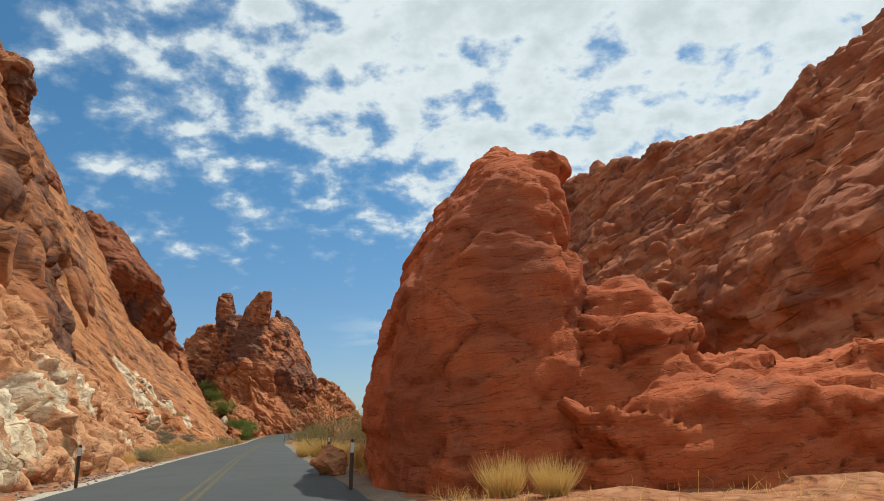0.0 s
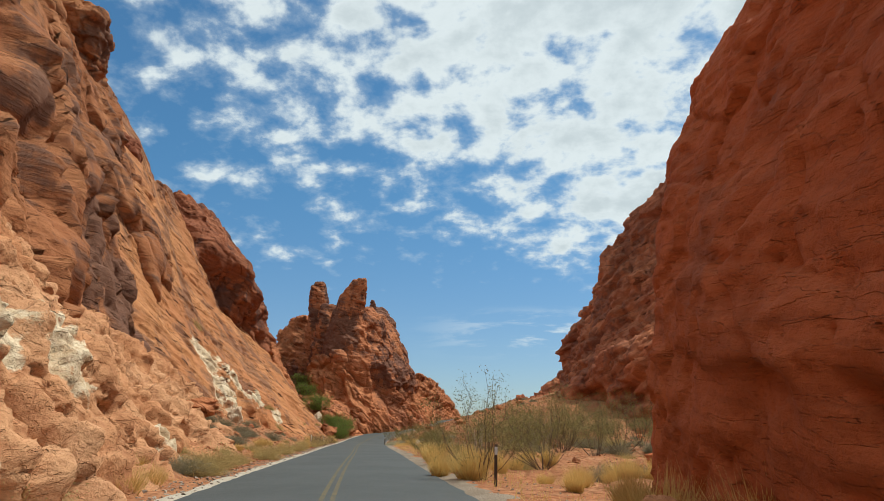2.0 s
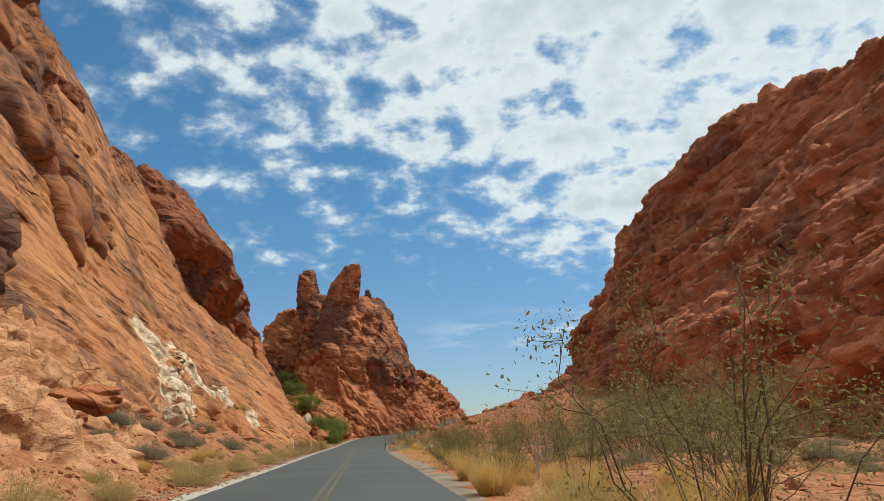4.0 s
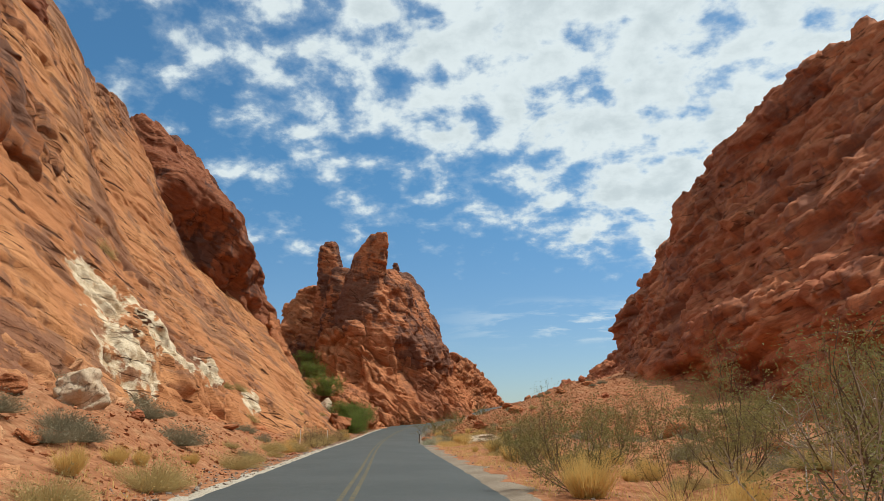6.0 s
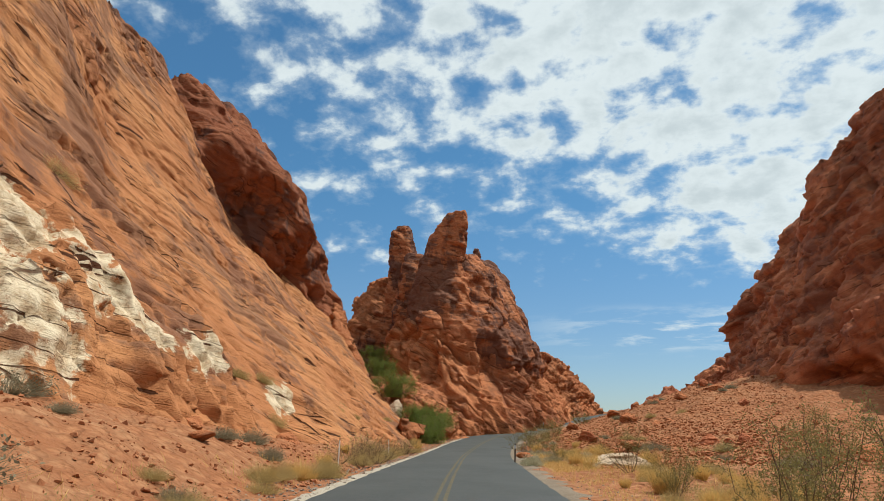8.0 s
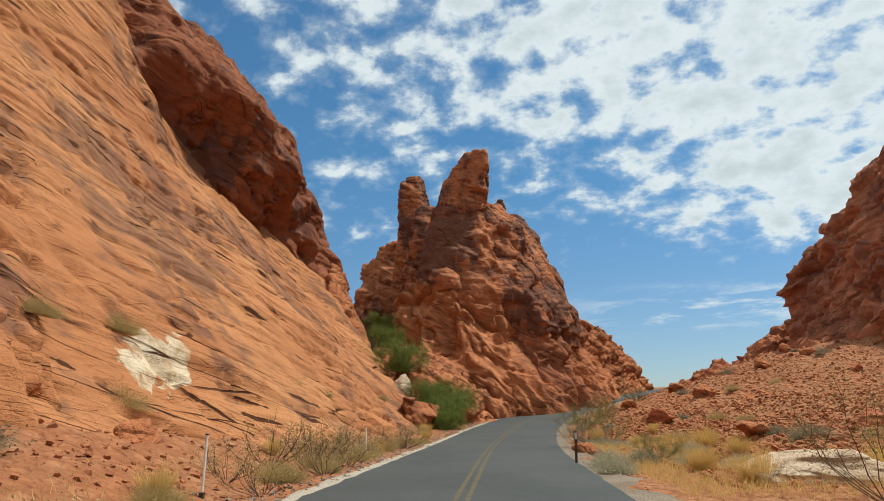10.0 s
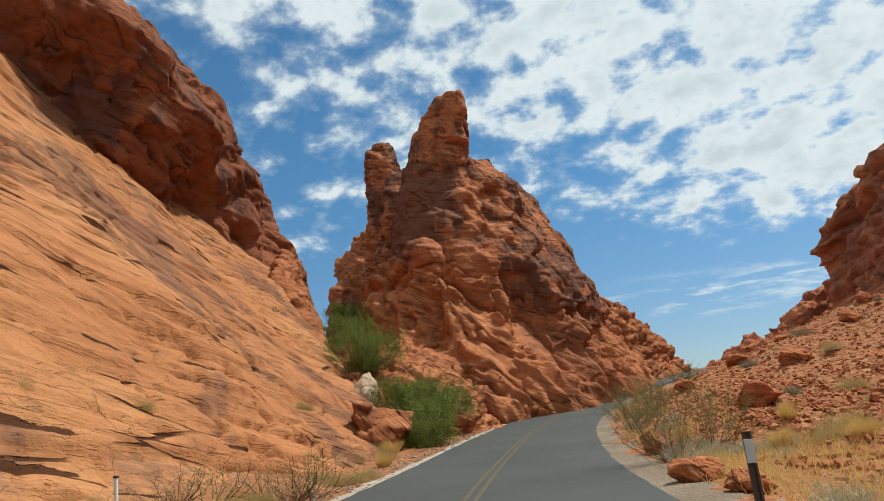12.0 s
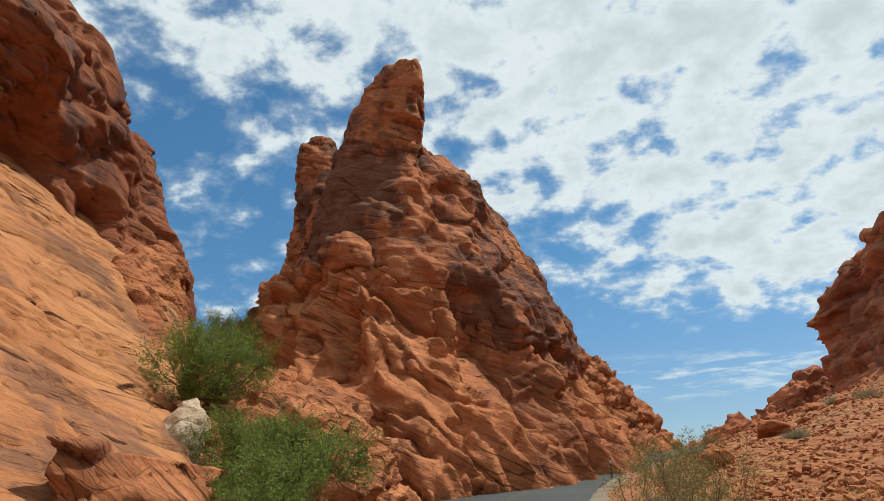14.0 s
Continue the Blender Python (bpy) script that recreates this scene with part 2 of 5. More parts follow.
def weather(me, big=(1.2, 10.0), mid=(0.3, 3.0), fine=(0.08, 0.7), bed=(0.3, 0.1, 0.95), strike=(0.0, 0.97, -0.25), layer=(0.25, 1.1),
            block=(0.0, 4.0), flat=0.45, chip=(0.0, 1.2), pit=(0.0, 1.6), crack=(0.0, 5.0), rib=(0.0, 3.0), rib_way=(0.4, 0.1, -0.9), hollow=(), crevice=(0.0, 4.0, 0.05), notch=(0.0, 3.0, 0.3), share=0.4, crop=None):
    """Gives a rock its relief: lumps, ledges along the bedding, joint blocks with flat faces, chips, hollows, ribs and cracks (depth, size)."""
    if crop:
        me = cut_mesh(me, crop(coords(me)))
    p, n = coords(me), normals(me)
    axes = frame_of(bed, strike)
    p = p + n * (big[0] * fbm(p / big[1], 3))[:, None]
    put(me, p)
    n = normals(me)
    q = p @ axes.T
    q[:, 2] += 0.6 * fbm(p / 7.0 + 3.3, 2)
    d = mid[0] * (0.6 * ridged(p / mid[1] + 9.1, 2) + 0.5 * fbm(p / (mid[1] * 0.6), 2))
    if rib[0]:
        w = (p @ frame_of(rib_way, (0.9, 0.3, 0.2)).T) / (rib[1], rib[1], rib[1] * 6) + 0.25 * np.stack([perlin(p / 5.0), perlin(p / 5.0 + 9), perlin(p / 5.0 + 4)], 1)
        d += rib[0] * (1.2 * ridged(w + 2.2, 1) + 0.5 * ridged(w * 2.3 + 7, 1) - 0.4)
    if layer[0]:
        t = np.stack([q[:, 0] / (9 * layer[1]), q[:, 1] / (6 * layer[1]), q[:, 2] / layer[1]], 1)
        d += layer[0] * (smooth(perlin(t), -0.03, 0.05) - 0.5)
        d += 0.45 * layer[0] * (smooth(perlin(t * 2.6 + 4), -0.03, 0.05) - 0.5)
    if block[0]:
        w = q / (block[1], block[1], block[1] * flat) + 0.22 * np.stack([perlin(p / 3.0), perlin(p / 3.0 + 31), perlin(p / 3.0 + 57)], 1)
        ident, gap, tilt, _ = cells(w)
        d += block[0] * (0.9 * (ident - 0.5) + 1.1 * tilt) - block[0] * 0.5 * (1 - smooth(gap, 0.0, 0.045))
    if chip[0]:
        w = q / (chip[1], chip[1], chip[1] * flat) + 0.2 * np.stack([perlin(p / 0.9), perlin(p / 0.9 + 31), perlin(p / 0.9 + 57)], 1)
        ident, gap, tilt, _ = cells(w + 11)
        d += chip[0] * (0.8 * (ident - 0.5) + 1.2 * tilt) - chip[0] * 0.35 * (1 - smooth(gap, 0.0, 0.08))
    if pit[0]:
        h = perlin(p / pit[1] + 71) + 0.35 * perlin(p / (pit[1] * 0.45) + 13)
        d -= pit[0] * smooth(h, 0.25, 0.45) * smooth(fbm(p / 11.0 + 41, 2), 0.0, 0.25)
    if crack[0]:
        w = q / (crack[1] * 1.7, crack[1] * 1.1, crack[1] * 0.3) + 0.12 * np.stack([perlin(p / 4.0 + 3), perlin(p / 4.0 + 41), perlin(p / 4.0 + 67)], 1)
        ident, gap, tilt, _ = cells(w + 5)
        some = smooth(perlin(p / (crack[1] * 1.3) + 77), -0.35, 0.2)
        d += crack[0] * some * (0.9 * (ident - 0.5) + 0.5 * tilt - 1.0 * (1 - smooth(gap, 0.0, 0.05)))
    if crevice[0]:
        for k, (depth, size) in enumerate(((crevice[0], crevice[1]), (crevice[0] * 0.45, crevice[1] * 0.42))):
            w = (p @ frame_of(rib_way, (0.9, 0.3, 0.2)).T) / (size, size, size * 5) + 0.2 * np.stack([perlin(p / size + 9 * k), perlin(p / size + 21), perlin(p / size + 47)], 1)
            some = smooth(perlin(p / (size * 2.2) + 61 + 9 * k), -0.25, 0.15)
            d -= depth * some * np.exp(-(perlin(w + 3.7 * k) / crevice[2]) ** 2)
    if notch[0]:
        w = q / (notch[1], notch[1] * 0.8, notch[2] * 3.2) + 0.1 * np.stack([perlin(p / 2.0 + 3), perlin(p / 2.0 + 41), perlin(p / 1.2 + 67)], 1)
        ident, gap, tilt, near = cells(w + 19)
        reach = 0.16 + 0.3 * np.mod(ident * 37.7, 1.0)
        d -= notch[0] * (0.5 + 0.5 * np.mod(ident * 91.3, 1.0)) * (ident < share) * smooth(1 - near / reach, 0.0, 0.35)
    for x, y, z, r, depth in hollow:
        away = np.linalg.norm((p - (x, y, z)) * (1, 1, 0.8), axis=1) / r + 0.15 * perlin(p / 1.5 + 8)
        d -= depth * smooth(1.15 - away, 0.0, 0.75)
    p = p + n * d[:, None]
    put(me, p)
    if fine[0]:
        n = normals(me)
        p = p + n * (fine[0] * fbm(p / fine[1], 3, 0.6))[:, None]
        put(me, p)
    me.shade_smooth()
    return me


# ---------------------------------------------------------------- materials
class Nodes:
    """Short hand for building one node material."""

    def __init__(self, name):
        self.mat = bpy.data.materials.new(name)
        self.mat.use_nodes = True
        self.nt = self.mat.node_tree
        self.nt.nodes.clear()
        self.out = self.add("ShaderNodeOutputMaterial")
        self.bsdf = self.add("ShaderNodeBsdfPrincipled")
        self.link(self.bsdf.outputs[0], self.out.inputs[0])
        self.tc = self.add("ShaderNodeTexCoord")
        self.pos = self.tc.outputs["Object"]

    def add(self, kind):
        return self.nt.nodes.new(kind)

    def link(self, a, b):
        self.nt.links.new(a, b)

    def feed(self, v, socket):
        if isinstance(v, (int, float, tuple)):
            socket.default_value = v
        else:
            self.link(v, socket)

    def mapped(self, scale=(1, 1, 1), turn=(0, 0, 0), loc=(0, 0, 0)):
        m = self.add("ShaderNodeMapping")
        m.inputs["Scale"].default_value, m.inputs["Rotation"].default_value = scale, tuple(radians(a) for a in turn)
        m.inputs["Location"].default_value = loc
        self.link(self.pos, m.inputs[0])
        return m.outputs[0]

    def noise(self, scale, detail=4.0, rough=0.55, vec=None, warp=0.0):
        n = self.add("ShaderNodeTexNoise")
        n.inputs["Scale"].default_value, n.inputs["Detail"].default_value = scale, detail
        n.inputs["Roughness"].default_value, n.inputs["Distortion"].default_value = rough, warp
        self.link(vec if vec else self.pos, n.inputs["Vector"])
        return n.outputs[0]

    def voronoi(self, scale, feature="F1", vec=None):
        n = self.add("ShaderNodeTexVoronoi")
        n.feature = feature
        n.inputs["Scale"].default_value = scale
        self.link(vec if vec else self.pos, n.inputs["Vector"])
        return n.outputs[0]

    def span(self, v, lo, hi, a=0.0, b=1.0):
        m = self.add("ShaderNodeMapRange")
        m.interpolation_type = "SMOOTHSTEP"
        self.link(v, m.inputs[0])
        for k, x in zip((1, 2, 3, 4), (lo, hi, a, b)):
            m.inputs[k].default_value = x
        return m.outputs[0]

    def math(self, op, a, b=0.0):
        m = self.add("ShaderNodeMath")
        m.operation = op
        self.feed(a, m.inputs[0]), self.feed(b, m.inputs[1])
        return m.outputs[0]

    def mix(self, fac, a, b, blend="MIX"):
        m = self.add("ShaderNodeMix")
        m.data_type, m.blend_type = "RGBA", blend
        self.feed(fac, m.inputs[0])
        for v, k in ((a, 6), (b, 7)):
            if isinstance(v, tuple) and len(v) == 3:
                v = (*v, 1)
            self.feed(v, m.inputs[k])
        return m.outputs[2]

    def bump(self, height, strength, distance, under=None):
        b = self.add("ShaderNodeBump")
        b.inputs["Strength"].default_value, b.inputs["Distance"].default_value = strength, distance
        self.link(height, b.inputs["Height"])
        if under:
            self.link(under, b.inputs["Normal"])
        return b.outputs[0]

    def done(self, colour, rough=0.9, normal=None, spec=0.25):
        self.feed(colour if not (isinstance(colour, tuple) and len(colour) == 3) else (*colour, 1), self.bsdf.inputs["Base Color"])
        self.feed(rough, self.bsdf.inputs["Roughness"])
        self.bsdf.inputs["Specular IOR Level"].default_value = spec
        if normal:
            self.link(normal, self.bsdf.inputs["Normal"])
        return self.mat


def sandstone(name, light, mid, dark, varnish=0.35, varnish_colour=(0.115, 0.066, 0.056), bed=(-0.07, 0.23, 0.97), strike=(0, 0.97, -0.25), white=(), band=0.4,
              relief=1.0, size=1.0, joints=0.6, grain=0.75, reach=0.53, grainy=(0.22, 0.30, 2.2)):
    """Red sandstone: bands and flakes along the bedding, blotches, rusty stains, dark desert varnish, bleached patches,
    cracks with painted shade.
    """
    m = Nodes(name)
    axes = frame_of(bed, strike)
    parts = []
    for axis, k in zip(axes, grainy):
        d = m.add("ShaderNodeVectorMath")
        d.operation = "DOT_PRODUCT"
        m.link(m.pos, d.inputs[0])
        d.inputs[1].default_value = tuple(axis * k / size)
        parts.append(d.outputs["Value"])
    flat = m.add("ShaderNodeCombineXYZ")
    for k, v in enumerate(parts):
        m.link(v, flat.inputs[k])
    flat = flat.outputs[0]
    bands = m.noise(0.35, 4.0, 0.6, flat, 0.25)
    flakes = m.noise(1.0, 6.0, 0.58, flat, 0.12)
    lines = m.noise(2.4, 3.0, 0.5, flat, 0.08)
    blot = m.noise(0.11, 5.0, 0.55)
    spots = m.noise(1.3, 8.0, 0.66)
    grit = m.noise(11.0, 5.0, 0.7)
    c = m.mix(m.span(blot, 0.38, 0.64), mid, light)
    c = m.mix(m.math("MULTIPLY", m.span(bands, 0.47, 0.66), band), c, dark)
    c = m.mix(m.math("MULTIPLY", m.span(flakes, 0.52, 0.68), 0.5 * grain), c, light)
    c = m.mix(m.math("MULTIPLY", m.span(flakes, 0.47, 0.36), 0.7 * grain), c, dark)
    c = m.mix(m.math("MULTIPLY", m.span(spots, 0.45, 0.30), 0.7 * grain), c, dark)
    if varnish:
        run = m.mapped(scale=(0.5, 0.5, 0.13))
        streak = m.noise(1.0, 5.0, 0.6, run, 0.4)
        patch = m.noise(0.085, 5.0, 0.62, m.mapped(loc=(13, 5, 2)))
        v = m.math("MULTIPLY", m.span(m.math("ADD", m.math("ADD", m.math("MULTIPLY", streak, 0.3), m.math("MULTIPLY", patch, 0.55)), m.math("MULTIPLY", flakes, 0.2)), reach, reach + 0.06), varnish)
        c = m.mix(v, c, varnish_colour)
    edge = m.noise(0.7, 7.0, 0.66, None, 0.2)
    for x, y, z, r in white:
        away = m.add("ShaderNodeVectorMath")
        away.operation = "SUBTRACT"
        m.link(m.pos, away.inputs[0])
        away.inputs[1].default_value = (x, y, z)
        tall = m.add("ShaderNodeVectorMath")
        tall.operation = "MULTIPLY"
        m.link(away.outputs[0], tall.inputs[0])
        tall.inputs[1].default_value = (1.0, 1.0, 0.6)
        d = m.add("ShaderNodeVectorMath")
        d.operation = "LENGTH"
        m.link(tall.outputs[0], d.inputs[0])
        near = m.math("ADD", m.math("DIVIDE", d.outputs["Value"], r), m.math("MULTIPLY", m.math("SUBTRACT", edge, 0.5), 3.2))
        c = m.mix(m.math("MULTIPLY", m.span(near, 0.95, 0.75), 0.9), c, m.mix(m.span(spots, 0.35, 0.6), (0.52, 0.38, 0.23), (0.78, 0.67, 0.48)))
    c = m.mix(m.math("MULTIPLY", m.span(grit, 0.5, 0.3), 0.45), c, dark)
    steps = m.span(lines, 0.49, 0.51)
    hair = m.noise(6.5, 3.0, 0.55, flat, 0.06)
    c = m.mix(m.math("MULTIPLY", m.span(hair, 0.47, 0.36), 0.3 * grain), c, dark)
    c = m.mix(m.math("MULTIPLY", m.span(hair, 0.56, 0.68), 0.2 * grain), c, light)
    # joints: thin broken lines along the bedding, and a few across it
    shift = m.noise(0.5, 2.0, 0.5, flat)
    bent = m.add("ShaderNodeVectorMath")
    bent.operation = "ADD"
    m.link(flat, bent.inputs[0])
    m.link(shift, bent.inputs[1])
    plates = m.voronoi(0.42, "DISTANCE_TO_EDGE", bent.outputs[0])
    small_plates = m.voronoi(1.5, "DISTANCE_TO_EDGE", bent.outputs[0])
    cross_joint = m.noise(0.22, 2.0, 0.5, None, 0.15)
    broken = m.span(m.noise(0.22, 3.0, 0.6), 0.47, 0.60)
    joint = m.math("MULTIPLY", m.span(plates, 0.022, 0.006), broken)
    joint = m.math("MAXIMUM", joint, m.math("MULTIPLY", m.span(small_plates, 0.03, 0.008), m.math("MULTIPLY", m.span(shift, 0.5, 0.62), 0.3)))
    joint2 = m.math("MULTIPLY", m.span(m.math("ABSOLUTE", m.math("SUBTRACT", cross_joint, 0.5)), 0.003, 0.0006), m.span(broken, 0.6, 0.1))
    # short slits along the bedding, standing in for the shadows of thin undercuts
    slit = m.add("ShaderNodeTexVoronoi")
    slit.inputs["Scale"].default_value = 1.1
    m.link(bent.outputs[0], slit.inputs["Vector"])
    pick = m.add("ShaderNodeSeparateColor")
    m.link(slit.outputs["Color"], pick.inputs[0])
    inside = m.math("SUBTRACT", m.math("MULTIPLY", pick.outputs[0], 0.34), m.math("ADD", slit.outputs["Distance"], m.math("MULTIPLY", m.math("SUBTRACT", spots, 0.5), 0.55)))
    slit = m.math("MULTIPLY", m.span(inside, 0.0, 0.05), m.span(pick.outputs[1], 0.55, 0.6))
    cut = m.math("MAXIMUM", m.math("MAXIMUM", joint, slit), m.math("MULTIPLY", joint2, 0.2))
    # the shade inside the joints and slits is put into the colour
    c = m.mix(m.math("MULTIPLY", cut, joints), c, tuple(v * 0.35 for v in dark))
    nrm = m.bump(flakes, 0.9, 0.22 * relief)
    nrm = m.bump(steps, 0.9, 0.10 * relief, nrm)
    nrm = m.bump(m.math("SUBTRACT", 1.0, cut), 1.0, 0.2 * relief * joints, nrm)
    nrm = m.bump(m.span(hair, 0.485, 0.515), 0.7, 0.025 * relief, nrm)
    nrm = m.bump(spots, 0.9, 0.15 * relief, nrm)
    nrm = m.bump(grit, 0.8, 0.05, nrm)
    return m.done(c, 0.92, nrm, 0.12)

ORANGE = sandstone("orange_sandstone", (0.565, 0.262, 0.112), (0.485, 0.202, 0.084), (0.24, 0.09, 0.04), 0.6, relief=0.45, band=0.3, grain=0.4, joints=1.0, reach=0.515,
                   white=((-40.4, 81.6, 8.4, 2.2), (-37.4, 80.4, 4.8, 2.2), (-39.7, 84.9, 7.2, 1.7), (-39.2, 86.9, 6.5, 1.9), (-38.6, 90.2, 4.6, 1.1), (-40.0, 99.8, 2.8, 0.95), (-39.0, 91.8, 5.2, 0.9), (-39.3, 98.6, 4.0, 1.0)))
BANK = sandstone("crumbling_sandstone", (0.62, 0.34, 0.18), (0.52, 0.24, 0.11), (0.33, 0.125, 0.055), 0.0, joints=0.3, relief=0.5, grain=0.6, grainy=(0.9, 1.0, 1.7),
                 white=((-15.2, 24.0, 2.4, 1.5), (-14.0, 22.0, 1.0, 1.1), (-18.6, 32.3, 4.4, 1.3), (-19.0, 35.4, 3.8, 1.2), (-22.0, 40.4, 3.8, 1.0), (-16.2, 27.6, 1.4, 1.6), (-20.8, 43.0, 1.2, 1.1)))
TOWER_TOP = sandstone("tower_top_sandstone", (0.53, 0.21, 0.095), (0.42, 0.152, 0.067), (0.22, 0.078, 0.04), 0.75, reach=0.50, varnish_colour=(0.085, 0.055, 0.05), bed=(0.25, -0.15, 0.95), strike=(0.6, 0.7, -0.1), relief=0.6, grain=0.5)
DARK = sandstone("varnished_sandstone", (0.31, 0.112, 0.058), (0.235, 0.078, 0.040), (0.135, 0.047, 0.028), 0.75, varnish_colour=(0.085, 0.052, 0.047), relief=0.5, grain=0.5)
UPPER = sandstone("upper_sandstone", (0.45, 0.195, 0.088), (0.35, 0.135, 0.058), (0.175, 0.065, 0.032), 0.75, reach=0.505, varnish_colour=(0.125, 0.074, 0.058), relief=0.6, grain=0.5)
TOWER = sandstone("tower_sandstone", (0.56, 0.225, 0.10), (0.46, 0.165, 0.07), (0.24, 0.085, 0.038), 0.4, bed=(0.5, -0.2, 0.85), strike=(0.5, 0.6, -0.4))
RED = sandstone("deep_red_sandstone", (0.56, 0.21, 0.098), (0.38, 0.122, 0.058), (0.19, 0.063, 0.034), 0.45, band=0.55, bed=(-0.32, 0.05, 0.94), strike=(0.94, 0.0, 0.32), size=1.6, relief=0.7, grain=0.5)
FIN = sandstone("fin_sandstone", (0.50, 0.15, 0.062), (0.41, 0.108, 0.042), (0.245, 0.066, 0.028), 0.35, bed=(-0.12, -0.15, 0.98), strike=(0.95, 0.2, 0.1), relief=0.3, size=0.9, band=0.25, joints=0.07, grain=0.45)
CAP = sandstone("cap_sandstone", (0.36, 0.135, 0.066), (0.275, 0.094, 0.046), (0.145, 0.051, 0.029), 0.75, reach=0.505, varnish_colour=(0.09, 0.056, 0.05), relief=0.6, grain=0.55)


# ---------------------------------------------------------------- the road's line
ROAD_Y = np.array([-80, -30, 19, 44, 70, 96, 121, 136, 150, 165, 178, 190, 201, 214, 230], float)
ROAD_X = np.array([20.5, 6.3, -7.5, -14.5, -21.4, -28.4, -34.4, -36.8, -37.5, -36.5, -34.0, -29.6, -23.8, -14.5, 1.0])
ROAD_Z = np.array([0, 0, 0, 0, 0, 0, 0.15, 0.75, 1.6, 2.7, 3.8, 4.9, 5.9, 6.7, 7.6])
ROAD_HALF = 3.35


def spline(q, xs, ys):
    m = np.gradient(ys, xs)
    k = np.clip(np.searchsorted(xs, q) - 1, 0, len(xs) - 2)
    h = xs[k + 1] - xs[k]
    t = (q - xs[k]) / h
    t2, t3 = t * t, t * t * t
    r = (2 * t3 - 3 * t2 + 1) * ys[k] + (t3 - 2 * t2 + t) * h * m[k] + (-2 * t3 + 3 * t2) * ys[k + 1] + (t3 - t2) * h * m[k + 1]
    return np.where(q < xs[0], ys[0] + (q - xs[0]) * m[0], np.where(q > xs[-1], ys[-1] + (q - xs[-1]) * m[-1], r))


def road_x(y):
    return spline(y, ROAD_Y, ROAD_X)


def road_z(y):
    return spline(y, ROAD_Y, ROAD_Z)


def road_lean(y):
    """How much wider the road lies along x than across itself."""
    g = (road_x(y + 0.5) - road_x(y - 0.5))
    return np.sqrt(1 + g * g)


def ground_height(x, y, rough=True):
    """The lie of the land, beside the road's line."""
    d = (x - road_x(y)) / road_lean(y)
    z = road_z(y)
    right, left = np.maximum(d - ROAD_HALF, 0), np.maximum(-d - ROAD_HALF, 0)
    kr = np.interp(y, [-60, 20, 60, 95, 112, 125, 135, 150, 165, 195, 260], [0.01, 0.01, 0.01, 0.02, 0.06, 0.10, 0.15, 0.27, 0.38, 0.5, 0.2])
    kl = np.interp(y, [-60, 40, 70, 110, 130, 160, 190, 210, 260], [0.4, 0.42, 0.42, 0.35, 0.12, 0.12, 0.05, -0.2, -0.2])
    rise = kr * 11 * np.log1p(np.maximum(right - 3.0, 0) / 11) * 1.2
    far_rise = np.minimum(0.02 * np.maximum(right - 60, 0), 60)
    z = z + rise + far_rise + np.minimum(kl * np.maximum(left - 1.6, 0), 14)
    if rough:
        off = smooth(np.abs(d), ROAD_HALF + 0.4, ROAD_HALF + 5.0)
        p = np.stack([x, y, np.zeros_like(x)], -1).reshape(-1, 3)
        lump = 0.9 * fbm(p / 9.0, 3) + 0.35 * fbm(p / 2.2, 3) + 0.10 * fbm(p / 0.6 + 3, 2)
        z = z + off * lump.reshape(x.shape) * np.interp(right + left, [0, 6, 20], [0.25, 0.7, 1.0])
        edge = smooth(np.abs(d), ROAD_HALF - 0.05, ROAD_HALF + 0.5)
        z = z - 0.07 * (1 - edge) - 0.015 * edge + 0.03 * edge * fbm(p / 0.5 + 8, 2).reshape(x.shape)
    return z


def ground_material():
    m = Nodes("desert_ground")
    big, mid, fine = m.noise(0.10, 4.0), m.noise(0.8, 6.0, 0.62), m.noise(9.0, 6.0, 0.65)
    stones = m.voronoi(5.5)
    c = m.mix(m.span(big, 0.4, 0.62), (0.37, 0.152, 0.068), (0.385, 0.178, 0.085))
    c = m.mix(m.math("MULTIPLY", m.span(mid, 0.42, 0.66), 0.35), c, (0.44, 0.27, 0.15))
    c = m.mix(m.math("MULTIPLY", m.span(stones, 0.35, 0.1), 0.45), c, (0.36, 0.13, 0.06))
    c = m.mix(m.math("MULTIPLY", m.span(fine, 0.4, 0.7), 0.4), c, (0.30, 0.12, 0.06))
    blocks = m.voronoi(2.3)
    c = m.mix(m.math("MULTIPLY", m.span(blocks, 0.28, 0.55), 0.45), c, (0.22, 0.082, 0.038))
    n = m.bump(mid, 0.5, 0.2)
    n = m.bump(blocks, 0.8, 0.22, n)
    n = m.bump(stones, 0.7, 0.10, n)
    n = m.bump(fine, 0.5, 0.03, n)
    return m.done(c, 0.95, n, 0.1)


def build_ground():
    ys = np.concatenate([-np.geomspace(3000, 44, 24), np.arange(-40, 20, 1.2), np.arange(20, 160, 0.42), np.arange(160, 232, 0.8),
                         np.geomspace(234, 3500, 36)])
    off = np.concatenate([np.arange(0, 3.3, 0.66), np.arange(3.3, 14, 0.24), np.arange(14, 34, 0.5), np.arange(34, 90, 1.6), np.geomspace(92, 3500, 34)])
    off = np.concatenate([-off[:0:-1], off])
    yy, dd = np.meshgrid(ys, off, indexing="ij")
    near_y = np.clip(yy, -80, 232)
    xx = road_x(near_y) + dd * road_lean(near_y)
    zz = ground_height(xx, near_y)
    far = smooth(np.abs(yy - near_y), 0, 140)
    zz = zz * (1 - far) - far * 3.0
    ob = new("ground", grid_mesh("ground", np.stack([xx, yy, zz], -1), flip=True))
    ob.data.materials.append(ground_material())
    return tagged(ob, "reddish stony desert ground rising to the cliffs", "ground", kind="structure")


